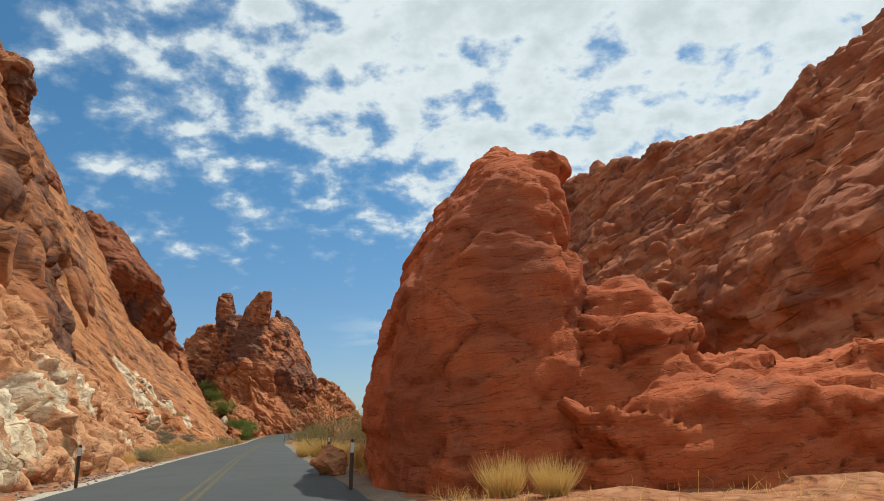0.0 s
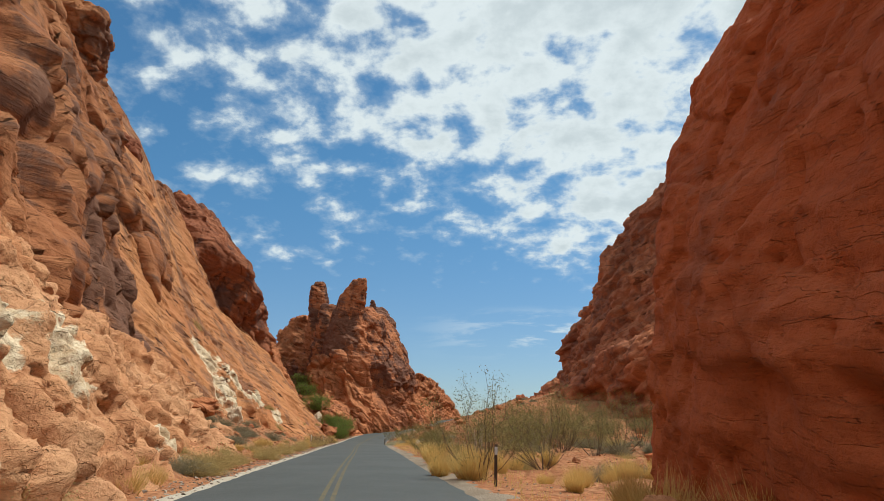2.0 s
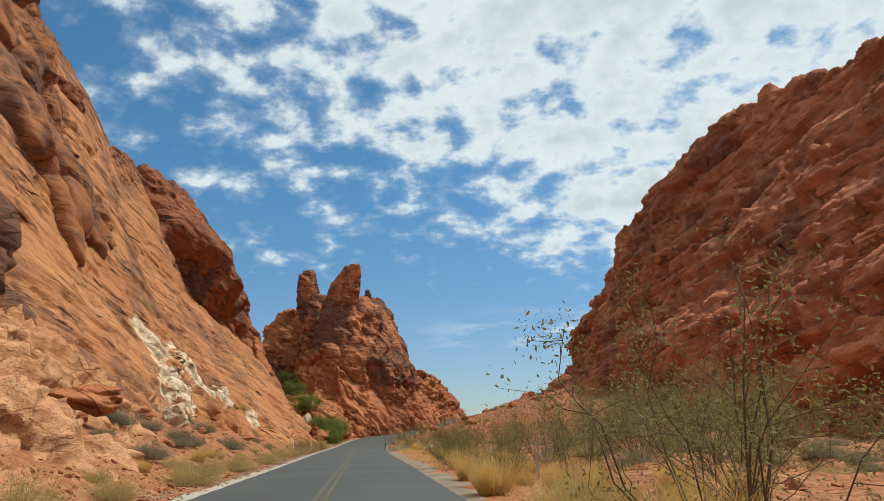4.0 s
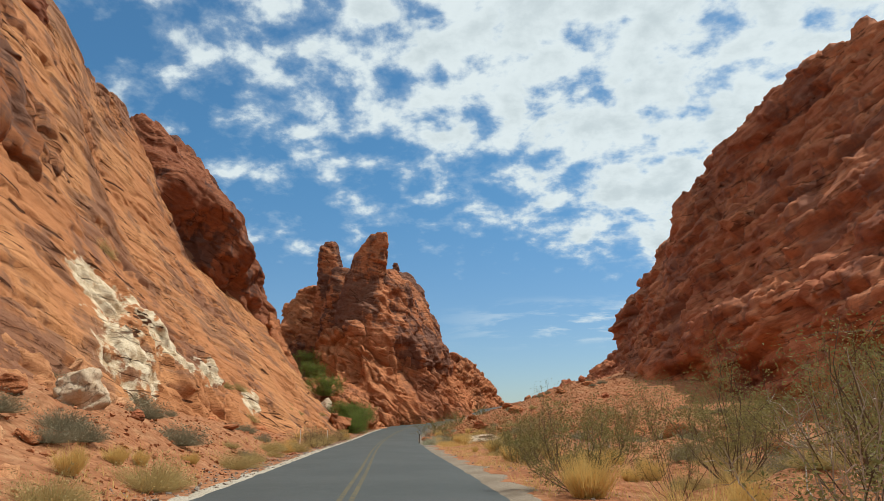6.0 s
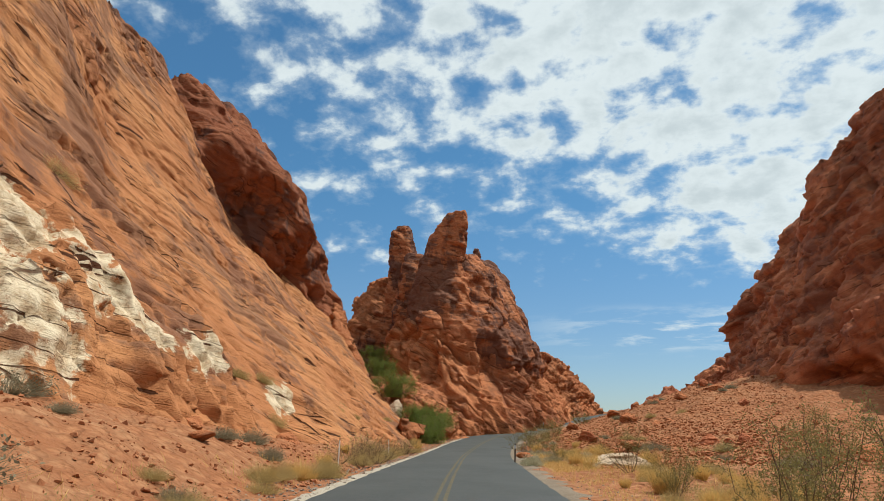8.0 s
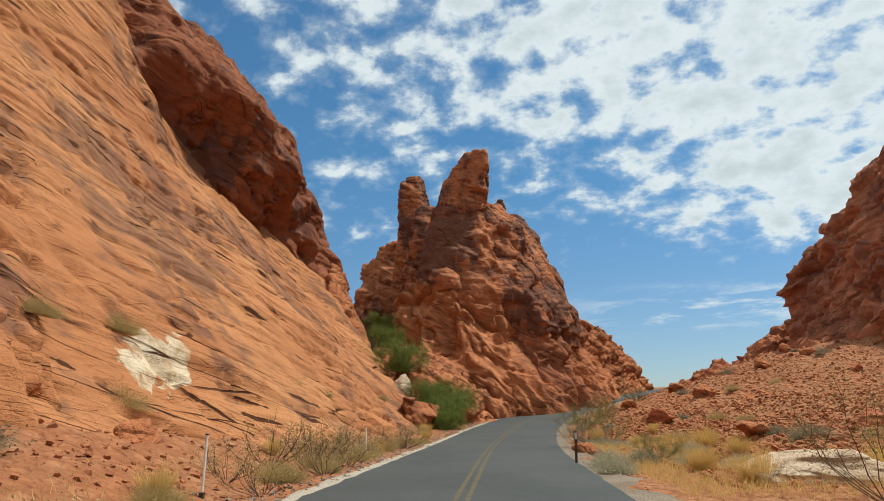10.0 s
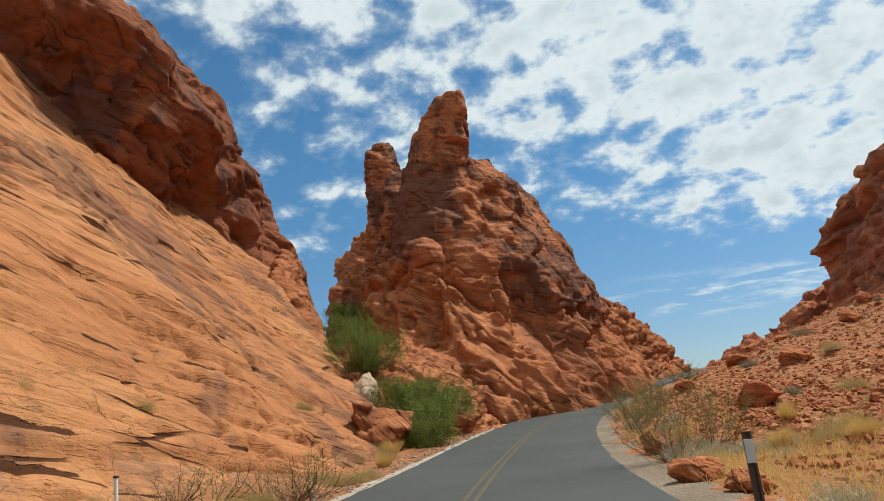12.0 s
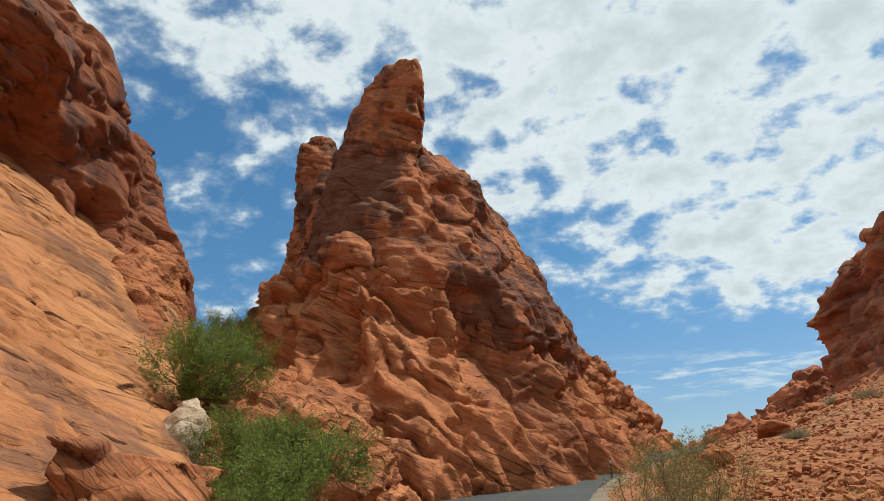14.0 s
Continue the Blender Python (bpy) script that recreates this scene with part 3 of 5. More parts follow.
def asphalt_material():
    m = Nodes("asphalt")
    big, mid, grit = m.noise(0.25, 4.0), m.noise(2.2, 5.0), m.noise(60.0, 3.0, 0.7)
    c = m.mix(m.span(big, 0.35, 0.65), (0.041, 0.046, 0.044), (0.057, 0.061, 0.059))
    c = m.mix(m.math("MULTIPLY", m.span(mid, 0.45, 0.7), 0.35), c, (0.075, 0.074, 0.071))
    c = m.mix(m.math("MULTIPLY", m.span(grit, 0.45, 0.7), 0.5), c, (0.10, 0.10, 0.095))
    n = m.bump(grit, 0.35, 0.008)
    return m.done(c, 0.78, n, 0.35)


def strip(name, d0, d1, y0, y1, lift, step=0.6, ragged=0.0):
    ys = np.arange(y0, y1, step)
    n = max(2, int(abs(d1 - d0) / 0.7) + 1)
    dd = np.linspace(d0, d1, n)
    yy, d2 = np.meshgrid(ys, dd, indexing="ij")
    g = road_x(ys + 0.5) - road_x(ys - 0.5)
    nx, ny = 1 / np.sqrt(1 + g * g), -g / np.sqrt(1 + g * g)
    if ragged:
        p = np.stack([ys * 0.9, ys * 0.0, ys * 0.0], 1)
        wob = ragged * fbm(p, 3)
        d2 = d2.copy()
        d2[:, 0] += wob
        d2[:, -1] += ragged * fbm(p + 40, 3)
    x = road_x(yy) + d2 * nx[:, None]
    y = yy + d2 * ny[:, None]
    z = road_z(yy) + lift + 0.05 * (1 - (d2 / ROAD_HALF) ** 2)
    return new(name, grid_mesh(name, np.stack([x, y, z], -1), flip=True))


def build_road():
    road = strip("road", -ROAD_HALF, ROAD_HALF, -60, 229, 0.0, 0.5, 0.09)
    road.data.materials.append(asphalt_material())
    tagged(road, "smooth dark grey two-lane asphalt road curving through the canyon", "road", kind="structure")
    m = Nodes("faded_yellow_paint")
    wear = m.noise(7.0, 5.0, 0.7)
    c = m.mix(m.span(wear, 0.42, 0.62), (0.125, 0.098, 0.048), (0.07, 0.066, 0.052))
    paint = m.done(c, 0.8, None, 0.3)
    for d in (-0.12, 0.12):
        ln = strip("centre_line", d - 0.055, d + 0.055, -40, 226, 0.006, 0.5)
        ln.data.materials.append(paint)
        tagged(ln, "faded yellow painted line along the asphalt", "road marking", kind="structure")


build_ground()
build_road()


# ---------------------------------------------------------------- cliffs and towers
def faces_road(p, n):
    """The parts of a rock that look towards the canyon's road; the rest stays coarse."""
    seen = np.zeros(len(p), bool)
    for y in range(4, 124, 12):
        way = np.array((road_x(np.array([float(y)]))[0], y, 1.5)) - p
        seen |= (way * n).sum(1) > -0.4 * np.linalg.norm(way, axis=1)
    return seen


def mass(name, label, category, pieces):
    """A rock formation: an empty at its foot, and one mesh for each piece that stands out from the rest."""
    root = tagged(new(name), label, category)
    foot = pieces[0][1][0][0].mean(0) * (1, 1, 0)
    root.location = foot
    for part_name, shapes, voxel, material, soft, relief in pieces:
        relief = dict(relief)
        shell = relief.pop("shell", 0.0)
        made = []
        if shell:
            core = fuse("inner_rock", shapes, max(1.0, voxel * 4))
            made.append(("inner_rock", core))
            put(core, coords(core) - normals(core) * shell)
            core.shade_smooth()
        me = fuse(part_name, shapes, voxel)
        soften(me, soft)
        if shell:
            me = cut_mesh(me, faces_road(coords(me), normals(me)))
        made.append((part_name, weather(me, **relief)))
        for name_of, mesh in made:
            mesh.materials.append(material)
            ob = new(name_of, mesh)
            ob.parent = root
            ob.matrix_parent_inverse = Matrix.Translation(foot).inverted()
    return root


BED = dict(bed=(-0.07, 0.23, 0.97), strike=(0.0, 0.97, -0.25))

mass("slab_cliff", "sunlit orange sandstone slab cliff with slanting cracks and bleached white patches", "cliff", [
    ("slab", [loft([
        [(-27.5, 56, 0), (-36, 58, 11), (-50, 62, 34), (-63, 68, 60)],
        [(-34, 78, 0), (-41.8, 78.5, 12), (-56.5, 83, 36), (-69, 85, 58)],
        [(-35.4, 91, 0), (-46.5, 92, 14), (-60, 93, 38), (-68, 93, 53)],
        [(-36.9, 105, 0), (-47.5, 104, 11), (-58, 102, 24), (-66, 108, 40)],
        [(-39.4, 118, 0), (-49, 119, 10), (-58, 120, 19), (-69, 118, 42)],
        [(-42.2, 131, 0), (-50, 131, 7), (-57, 131, 14.5), (-68, 131, 27)],
        [(-45.5, 133.5, 0), (-50.5, 140, 6), (-57.5, 148, 12), (-66, 154, 19)],
    ], back=30)], 0.2, ORANGE, 8, dict(shell=2.0, big=(0.7, 14.0), mid=(0.05, 3.4), fine=(0.02, 0.5), layer=(0.16, 1.9), crack=(0.28, 3.4), pit=(0.4, 0.8),
        notch=(0.3, 3.0, 0.15), share=0.35, crevice=(0.22, 9.0, 0.018), rib_way=(0.5, 0.2, -0.84), flat=0.3, crop=lambda p: (p[:, 0] > -72 + 0.1 * (p[:, 1] - 90)) & (p[:, 1] > 60) & (p[:, 2] > -1.5), **BED)),
    ("buttress", [
        stack([(-1, -39.2, 83, 6.5, 4.4, 100), (4, -40.6, 83.5, 6.0, 3.8, 100), (7.5, -42.6, 84, 5.0, 3.0, 100), (10, -44.2, 84.5, 3.2, 2.0, 100)]),
        stack([(-1, -38.6, 91.0, 3.6, 2.2, 100), (3, -39.8, 91.0, 3.2, 2.0, 100), (6.3, -41.4, 90.5, 2.2, 1.4, 100)]),
    ], 0.16, ORANGE, 4, dict(big=(0.35, 3.5), mid=(0.2, 1.6), fine=(0.05, 0.5), layer=(0.1, 0.8), rib=(0.5, 1.9), rib_way=(0.5, 0.15, -0.85), crack=(0.4, 2.2), bed=(0.9, 0.1, 0.4), strike=(0.1, 0.95, -0.2))),
])

mass("near_cliff", "rugged orange and brown sandstone cliff with hollows", "cliff", [
    ("cliff_face", [loft([
        [(-4, -45, 0), (-10, -45, 9), (-16, -45, 20), (-26, -45, 28), (-40, -45, 45)],
        [(-16, 5, 0), (-21, 8, 11), (-26, 10, 20), (-34, 15, 32), (-46, 25, 54)],
        [(-25, 43, 0), (-29.3, 43, 12), (-34.3, 45, 22.5), (-41, 49, 35), (-53, 56, 58)],
        [(-27.5, 50, 0), (-31.8, 51, 10.5), (-36.0, 53, 20), (-44.5, 56, 35), (-58.5, 60, 60)],
        [(-33.5, 60, -1), (-35.8, 61, 9.5), (-42.5, 65, 22), (-51.5, 68, 35), (-64.5, 74, 60)],
    ], back=20)], 0.3, UPPER, 3, dict(shell=2.5, big=(1.3, 9.0), mid=(0.12, 3.0), fine=(0.05, 0.8), layer=(0.0, 2.2), flat=4.0, chip=(0.12, 1.1), pit=(0.45, 2.4), rib=(0.9, 6.5), rib_way=(0.5, 0.25, -0.83), block=(1.1, 3.2), crevice=(1.4, 7.5, 0.06), hollow=((-33.6, 44.5, 20.0, 2.2, 1.8), (-36.5, 50.5, 23.5, 2.0, 1.6), (-31.5, 41.5, 16.0, 1.8, 1.4)),
        crop=lambda p: (p[:, 1] > 18) & (p[:, 0] > -64), bed=(0.5, 0.25, -0.83), strike=(0.1, 0.9, 0.3))),
])

mass("upper_cliff", "dark weathered sandstone cliff top with overhanging knobs and hollows", "cliff", [
    ("cliff_face", [loft([
        [(-37.5, 58, 15), (-47, 61, 32), (-55, 66, 50), (-64, 70, 68)],
        [(-46, 81, 17), (-54, 83, 31), (-62, 87, 45), (-69.5, 90, 57)],
        [(-53, 92, 24), (-60.5, 93, 36), (-64.5, 95, 41), (-69, 98, 47)],
        [(-61, 103, 27), (-63.5, 104, 33), (-66, 106, 38), (-69, 109, 43)],
        [(-66, 114, 28), (-68, 115, 33), (-70, 117, 38), (-73, 119, 41)],
    ], back=14, floor=12)], 0.27, UPPER, 3, dict(shell=2.5, big=(1.3, 8.0), mid=(0.1, 3.2), fine=(0.05, 0.8), layer=(0.0, 2.0), flat=4.0, chip=(0.12, 1.0), pit=(0.5, 2.2), rib=(0.8, 5.5), rib_way=(0.45, 0.2, -0.85), block=(1.0, 3.0), crevice=(1.1, 6.0, 0.06), bed=(0.45, 0.2, -0.85), strike=(0.1, 0.9, 0.3))),
    ("overhang", [stack([(44, -62.5, 82.8, 4.2, 3.2, 40), (46.5, -60.6, 81.2, 3.9, 2.8, 40), (49, -60.0, 80.8, 3.2, 2.4, 40), (51, -61.6, 81.5, 2.2, 1.7, 40)])],
     0.22, UPPER, 3, dict(big=(0.7, 3.0), mid=(0.25, 1.5), fine=(0.05, 0.6), block=(0.5, 2.0), layer=(0.15, 0.8), **BED)),
    ("overhang", [stack([(34, -62, 92, 3.4, 2.6, 30), (37, -61.3, 91.5, 3.4, 2.4, 30), (39.5, -61.8, 91.4, 2.2, 1.6, 30)])],
     0.25, DARK, 3, dict(big=(0.7, 3.0), mid=(0.3, 1.5), fine=(0.06, 0.6), block=(0.4, 2.0), layer=(0.1, 0.8), **BED)),
    ("overhang", [stack([(50, -69.5, 91, 4.0, 3.0, 60), (54, -69.0, 91, 3.4, 2.4, 60), (56.5, -69.6, 91, 2.0, 1.6, 60)])],
     0.25, DARK, 3, dict(big=(0.7, 3.0), mid=(0.3, 1.5), fine=(0.06, 0.6), block=(0.4, 2.0), layer=(0.1, 0.8), **BED)),
])

mass("cap_cliff", "dark red overhanging sandstone cap with round hollows above the slab", "cliff", [
    ("overhang", [loft([
        [(-64, 117, 22), (-66, 117, 28), (-70, 119, 36), (-73, 120, 40)],
        [(-67, 123, 23), (-66, 123, 25), (-63.2, 124, 34), (-73, 127, 45.6)],
        [(-66.5, 129, 20), (-65, 130, 21), (-60.0, 131, 30.3), (-73.5, 136, 45.5)],
        [(-66.5, 137, 17), (-65, 138, 18), (-60.6, 139.5, 26.8), (-74, 146, 44)],
        [(-66.5, 147, 14.5), (-64.2, 148, 16.5), (-64.6, 149.5, 26), (-73.5, 154, 40.5)],
        [(-61, 153, 9), (-62.5, 154.5, 18), (-68.7, 156.5, 30), (-75, 159, 36)],
        [(-62, 158, 8), (-67, 160, 14), (-73, 163, 22), (-77, 166, 27)],
    ], back=14, floor=6)], 0.22, CAP, 5, dict(shell=2.0, big=(0.9, 9.0), mid=(0.12, 4.0), fine=(0.02, 0.8), layer=(0.12, 1.6), block=(0.3, 5.0), chip=(0.05, 1.2), notch=(0.5, 3.0, 0.4), crevice=(0.4, 6.0, 0.035), pit=(0.9, 2.6), hollow=((-62, 143.4, 26.8, 2.1, 1.9), (-63.4, 146.8, 19.6, 1.7, 1.6), (-63.8, 141, 21, 3.6, 1.5), (-62.8, 128.5, 26, 3.8, 1.4)), crack=(0.25, 4.0), rib=(0.35, 5.0), rib_way=(0.3, 0.5, -0.8), **BED)),
    ("far_edge", [loft([
        [(-52, 140, 4), (-54, 142, 9), (-57, 143, 13), (-59, 144, 15)],
        [(-54, 144, 4), (-57, 147, 10), (-60, 150, 15), (-63, 151, 19)],
        [(-58, 152, 4), (-60, 153, 10), (-63, 155, 16), (-66, 157, 22)],
    ], back=8, floor=0)], 0.22, TOWER, 4, dict(big=(0.6, 5.0), mid=(0.25, 2.2), fine=(0.06, 0.7), layer=(0.3, 1.1), pit=(0.5, 1.3), crack=(0.3, 3.0), **BED)),
])

TW = dict(bed=(0.25, -0.15, 0.95), strike=(0.6, 0.7, -0.1))
mass("twin_towers", "tall red sandstone rock mass with two towers above a shaded overhang", "rock formation", [
    ("base", [stack([(-4, -46, 167, 24, 14, 80), (1.5, -45.8, 166.5, 21.5, 12.4, 80), (6, -46.5, 166.5, 18.5, 10.4, 80), (10.5, -47.5, 167, 16.2, 9.0, 80), (15, -49.5, 166, 12.5, 7.0, 80),
                     (17.5, -50, 164, 9, 5, 80)], 24, 3.0)],
     0.17, TOWER, 2, dict(shell=1.6, big=(0.7, 7.0), mid=(0.1, 2.6), fine=(0.03, 0.6), layer=(0.0, 0.9), block=(0.4, 3.6), chip=(0.10, 0.9), pit=(0.3, 0.8), hollow=((-39.8, 156.8, 8.0, 4.4, 2.4), (-44.0, 152.5, 3.0, 2.0, 1.2)), rib=(0.9, 3.6), rib_way=(0.5, 0.15, -0.85),
                          crevice=(1.3, 3.0, 0.07), notch=(0.4, 1.6, 0.5), share=0.3, flat=4.0, bed=(0.42, 0.12, -0.9), strike=(0.8, 0.45, 0.4))),
    ("upper_body", [stack([(9.5, -46.0, 168.5, 10.5, 7.4, 80), (12, -45.6, 168, 13.2, 8.8, 80), (15, -46.2, 166.8, 13.2, 8.6, 80), (20, -47.2, 164.4, 9.4, 6.4, 80), (25, -47.2, 164.0, 5.6, 4.2, 80),
                           (28.8, -48.0, 163.2, 3.0, 2.2, 80)], 24, 2.8),
                    stack([(10, -43.2, 171, 8.6, 6.5, 80), (16, -43.5, 172, 7.8, 5.5, 80), (22, -44.9, 173.5, 6.0, 4.0, 80), (27, -45.9, 175.5, 4.2, 2.8, 80), (30.2, -46.6, 177, 2.7, 1.9, 80), (31.6, -46.9, 177.5, 1.5, 1.1, 80)], 24, 2.6)],
     0.19, TOWER_TOP, 4, dict(shell=1.4, big=(0.7, 7.0), mid=(0.1, 3.0), fine=(0.025, 0.7), layer=(0.14, 1.5), block=(0.22, 4.6), chip=(0.05, 1.1), rib=(0.35, 3.4), rib_way=(0.55, 0.2, -0.8), pit=(0.5, 1.9), crevice=(0.4, 4.8, 0.04), notch=(0.35, 2.4, 0.35), share=0.25,
                              hollow=((-44.5, 158.2, 20.5, 2.6, 1.6), (-40.5, 157.0, 12.0, 3.2, 1.6)), **TW)),
    ("right_tower", [stack([(16, -49.6, 160.2, 5.6, 4.6, 20), (21, -49.6, 160, 4.7, 4.0, 20), (25, -49.4, 159.8, 3.9, 3.4, 20), (28.0, -48.9, 159.6, 3.1, 2.8, 20), (30.4, -48.3, 159.3, 2.9, 2.6, 20), (32.2, -47.7, 158.9, 2.5, 2.3, 20), (33.4, -47.3, 158.6, 1.9, 1.8, 20), (34.3, -47.2, 158.5, 1.3, 1.2, 20)]),
                     stack([(29.0, -46.6, 158.6, 1.3, 1.5, 20), (32.5, -46.2, 158.4, 1.15, 1.3, 20), (34.6, -46.1, 158.2, 0.9, 1.0, 20)])],
     0.14, TOWER_TOP, 3, dict(big=(0.45, 4.2), mid=(0.1, 2.0), fine=(0.025, 0.6), layer=(0.03, 1.1), block=(0.16, 2.8), chip=(0.03, 0.8), pit=(0.25, 1.2), crevice=(0.25, 3.0, 0.04), notch=(0.2, 1.6, 0.3), **TW)),
    ("left_tower", [stack([(10, -60.5, 169.5, 5.0, 4.2, 10), (19, -59.9, 169.2, 2.9, 2.7, 10), (26, -59.7, 169.4, 2.5, 2.3, 10), (32, -59.7, 169.6, 2.2, 2.1, 10), (35.6, -59.9, 169.8, 1.9, 1.8, 10), (37.0, -60.0, 170, 1.1, 1.1, 10)])],
     0.15, TOWER_TOP, 3, dict(big=(0.35, 4.2), mid=(0.14, 2.0), fine=(0.03, 0.6), layer=(0.08, 1.0), block=(0.22, 2.4), pit=(0.3, 1.0), crevice=(0.3, 2.4, 0.05), notch=(0.2, 1.4, 0.3), **TW)),
    ("saddle", [stack([(8, -55.5, 166.5, 5.5, 4.5, 40), (20, -55.8, 166.5, 4.0, 3.4, 40), (27, -56, 166.5, 2.8, 2.2, 40), (30.5, -56.2, 166.6, 1.6, 1.3, 40)])],
     0.22, TOWER_TOP, 3, dict(big=(0.5, 3.6), mid=(0.2, 2.0), fine=(0.05, 0.6), layer=(0.12, 1.1), block=(0.3, 2.6), pit=(0.4, 1.0), **TW)),
    ("left_shoulder", [stack([(-2, -61, 168, 8, 7, 20), (10, -61.5, 167.5, 6.5, 5, 20), (15, -61.5, 167.5, 5.0, 3.6, 20), (19, -61, 168, 3.0, 2.5, 20)])],
     0.25, TOWER_TOP, 3, dict(big=(0.8, 5.0), mid=(0.25, 2.4), fine=(0.06, 0.8), layer=(0.12, 1.3), block=(0.4, 3.0), crack=(0.3, 2.4), **TW)),
    ("back_shoulder", [stack([(2, -71, 187, 9, 7, 20), (18, -71, 187, 7, 5.5, 20), (26, -71, 187, 5.2, 4, 20), (31, -70.5, 187, 2.8, 2.2, 20)])],
     0.32, TOWER, 3, dict(big=(1.0, 5.0), mid=(0.3, 2.4), fine=(0.09, 0.8), layer=(0.2, 1.3), block=(0.5, 3.0), crack=(0.5, 2.6), **TW)),
    ("summit_block", [stack([(30.4, -47.0, 172.0, 0.7, 0.6, 0), (31.6, -47.0, 172.0, 0.6, 0.5, 0), (32.5, -47.1, 172.0, 0.35, 0.3, 0)])],
     0.12, TOWER_TOP, 2, dict(big=(0.15, 1.0), mid=(0.08, 0.6), fine=(0.02, 0.3), layer=(0.05, 0.4), block=(0.12, 0.8), **TW)),
    ("knob", [stack([(15.6, -49.2, 153.8, 2.0, 1.2, -25), (17.2, -49.4, 153.8, 2.1, 1.3, -25), (18.4, -49.6, 153.9, 1.2, 0.8, -25)])],
     0.14, TOWER_TOP, 3, dict(big=(0.25, 2.0), mid=(0.12, 1.0), fine=(0.03, 0.5), layer=(0.06, 0.6), **TW)),
    ("tail", [stack([(-2, -36, 190, 17, 7.5, 78), (6, -36.5, 190.5, 15, 5.6, 78), (11, -37.5, 191.5, 11.5, 3.8, 78), (15.5, -39.5, 193, 5.5, 2.2, 78)])],
     0.24, TOWER, 3, dict(shell=1.5, big=(1.0, 5.0), mid=(0.3, 2.4), fine=(0.05, 0.8), layer=(0.3, 1.3), block=(0.9, 2.8), crevice=(0.8, 3.4, 0.06), rib_way=(0.5, 0.15, -0.85), chip=(0.25, 1.0), pit=(0.25, 1.2), crack=(0.25, 3.0), flat=3.0, bed=(0.42, 0.12, -0.9), strike=(0.8, 0.45, 0.4))),
    ("gully", [stack([(-2, -47, 141, 7, 7, 40), (2.5, -48, 142, 6, 5.5, 40), (5.8, -50, 144.5, 5, 4, 40), (8.0, -53, 149, 4, 3, 40)])],
     0.2, TOWER, 3, dict(big=(0.6, 3.5), mid=(0.4, 1.6), fine=(0.08, 0.6), layer=(0.25, 0.9), block=(0.4, 2.0), chip=(0.2, 0.9), **TW)),
])

FN = dict(bed=(-0.12, -0.15, 0.98), strike=(0.95, 0.2, 0.1))
mass("roadside_fin", "tall shaded red sandstone fin standing beside the road", "rock formation", [
    ("fin_body", [stack([(-2, -2.0, 27, 8.8, 3.0, 97), (2.0, -2.0, 27, 8.5, 2.75, 97), (4.5, -1.85, 27, 8.1, 2.55, 97), (6.0, -1.55, 27.1, 7.8, 2.2, 97), (7.3, -1.1, 27.2, 7.4, 1.6, 97), (8.0, -0.8, 27.4, 6.8, 1.0, 97)], 28, 3.6),
                  stack([(5, -1.3, 26.2, 6.0, 2.1, 97), (8.0, -0.7, 26.4, 5.2, 1.4, 97), (9.0, -0.5, 27.2, 4.0, 0.9, 97)], 20, 3.0),
                  stack([(0, -2.2, 30.2, 5.0, 2.9, 97), (5, -2.0, 30.3, 5.2, 2.6, 97), (7.5, -1.65, 30.6, 5.2, 2.2, 97), (9.4, -1.05, 31.0, 5.0, 1.65, 97), (11.2, -0.4, 31.6, 4.2, 1.0, 97), (12.2, -0.2, 32.2, 3.2, 0.6, 97)], 20, 3.0)],
     0.10, FIN, 4, dict(big=(0.25, 4.0), mid=(0.05, 1.6), fine=(0.015, 0.4), layer=(0.04, 0.9), block=(0.15, 3.2), chip=(0.05, 0.7), rib=(0.05, 1.6), rib_way=(-0.2, -0.3, 0.9), crevice=(0.10, 3.4, 0.02), notch=(0.12, 0.9, 0.2), share=0.25, pit=(0.22, 0.8), **FN)),
    ("top_knob", [stack([(7.2, 0.2, 21.2, 0.8, 0.6, 20), (7.8, 0.4, 21.2, 0.8, 0.5, 20), (8.2, 0.6, 21.2, 0.45, 0.3, 20)])],
     0.08, FIN, 2, dict(big=(0.1, 1.0), mid=(0.08, 0.6), fine=(0.02, 0.3), layer=(0.08, 0.4), block=(0.12, 1.0), **FN)),
    ("shelf", [stack([(-2, 5.5, 21.6, 7.0, 5.2, 5), (1.6, 5.5, 21.8, 6.2, 4.2, 5), (2.8, 5.2, 22, 4.8, 2.4, 5)]),
               stack([(0, 2.0, 21.2, 2.6, 3.0, 5), (3.2, 1.9, 21.5, 2.0, 2.2, 5), (4.7, 1.1, 21.9, 1.0, 1.4, 5)])],
     0.12, FIN, 3, dict(big=(0.4, 2.6), mid=(0.12, 1.2), fine=(0.035, 0.4), layer=(0.10, 0.6), block=(0.2, 1.8), chip=(0.08, 0.7), crack=(0.35, 1.8), **FN)),
])

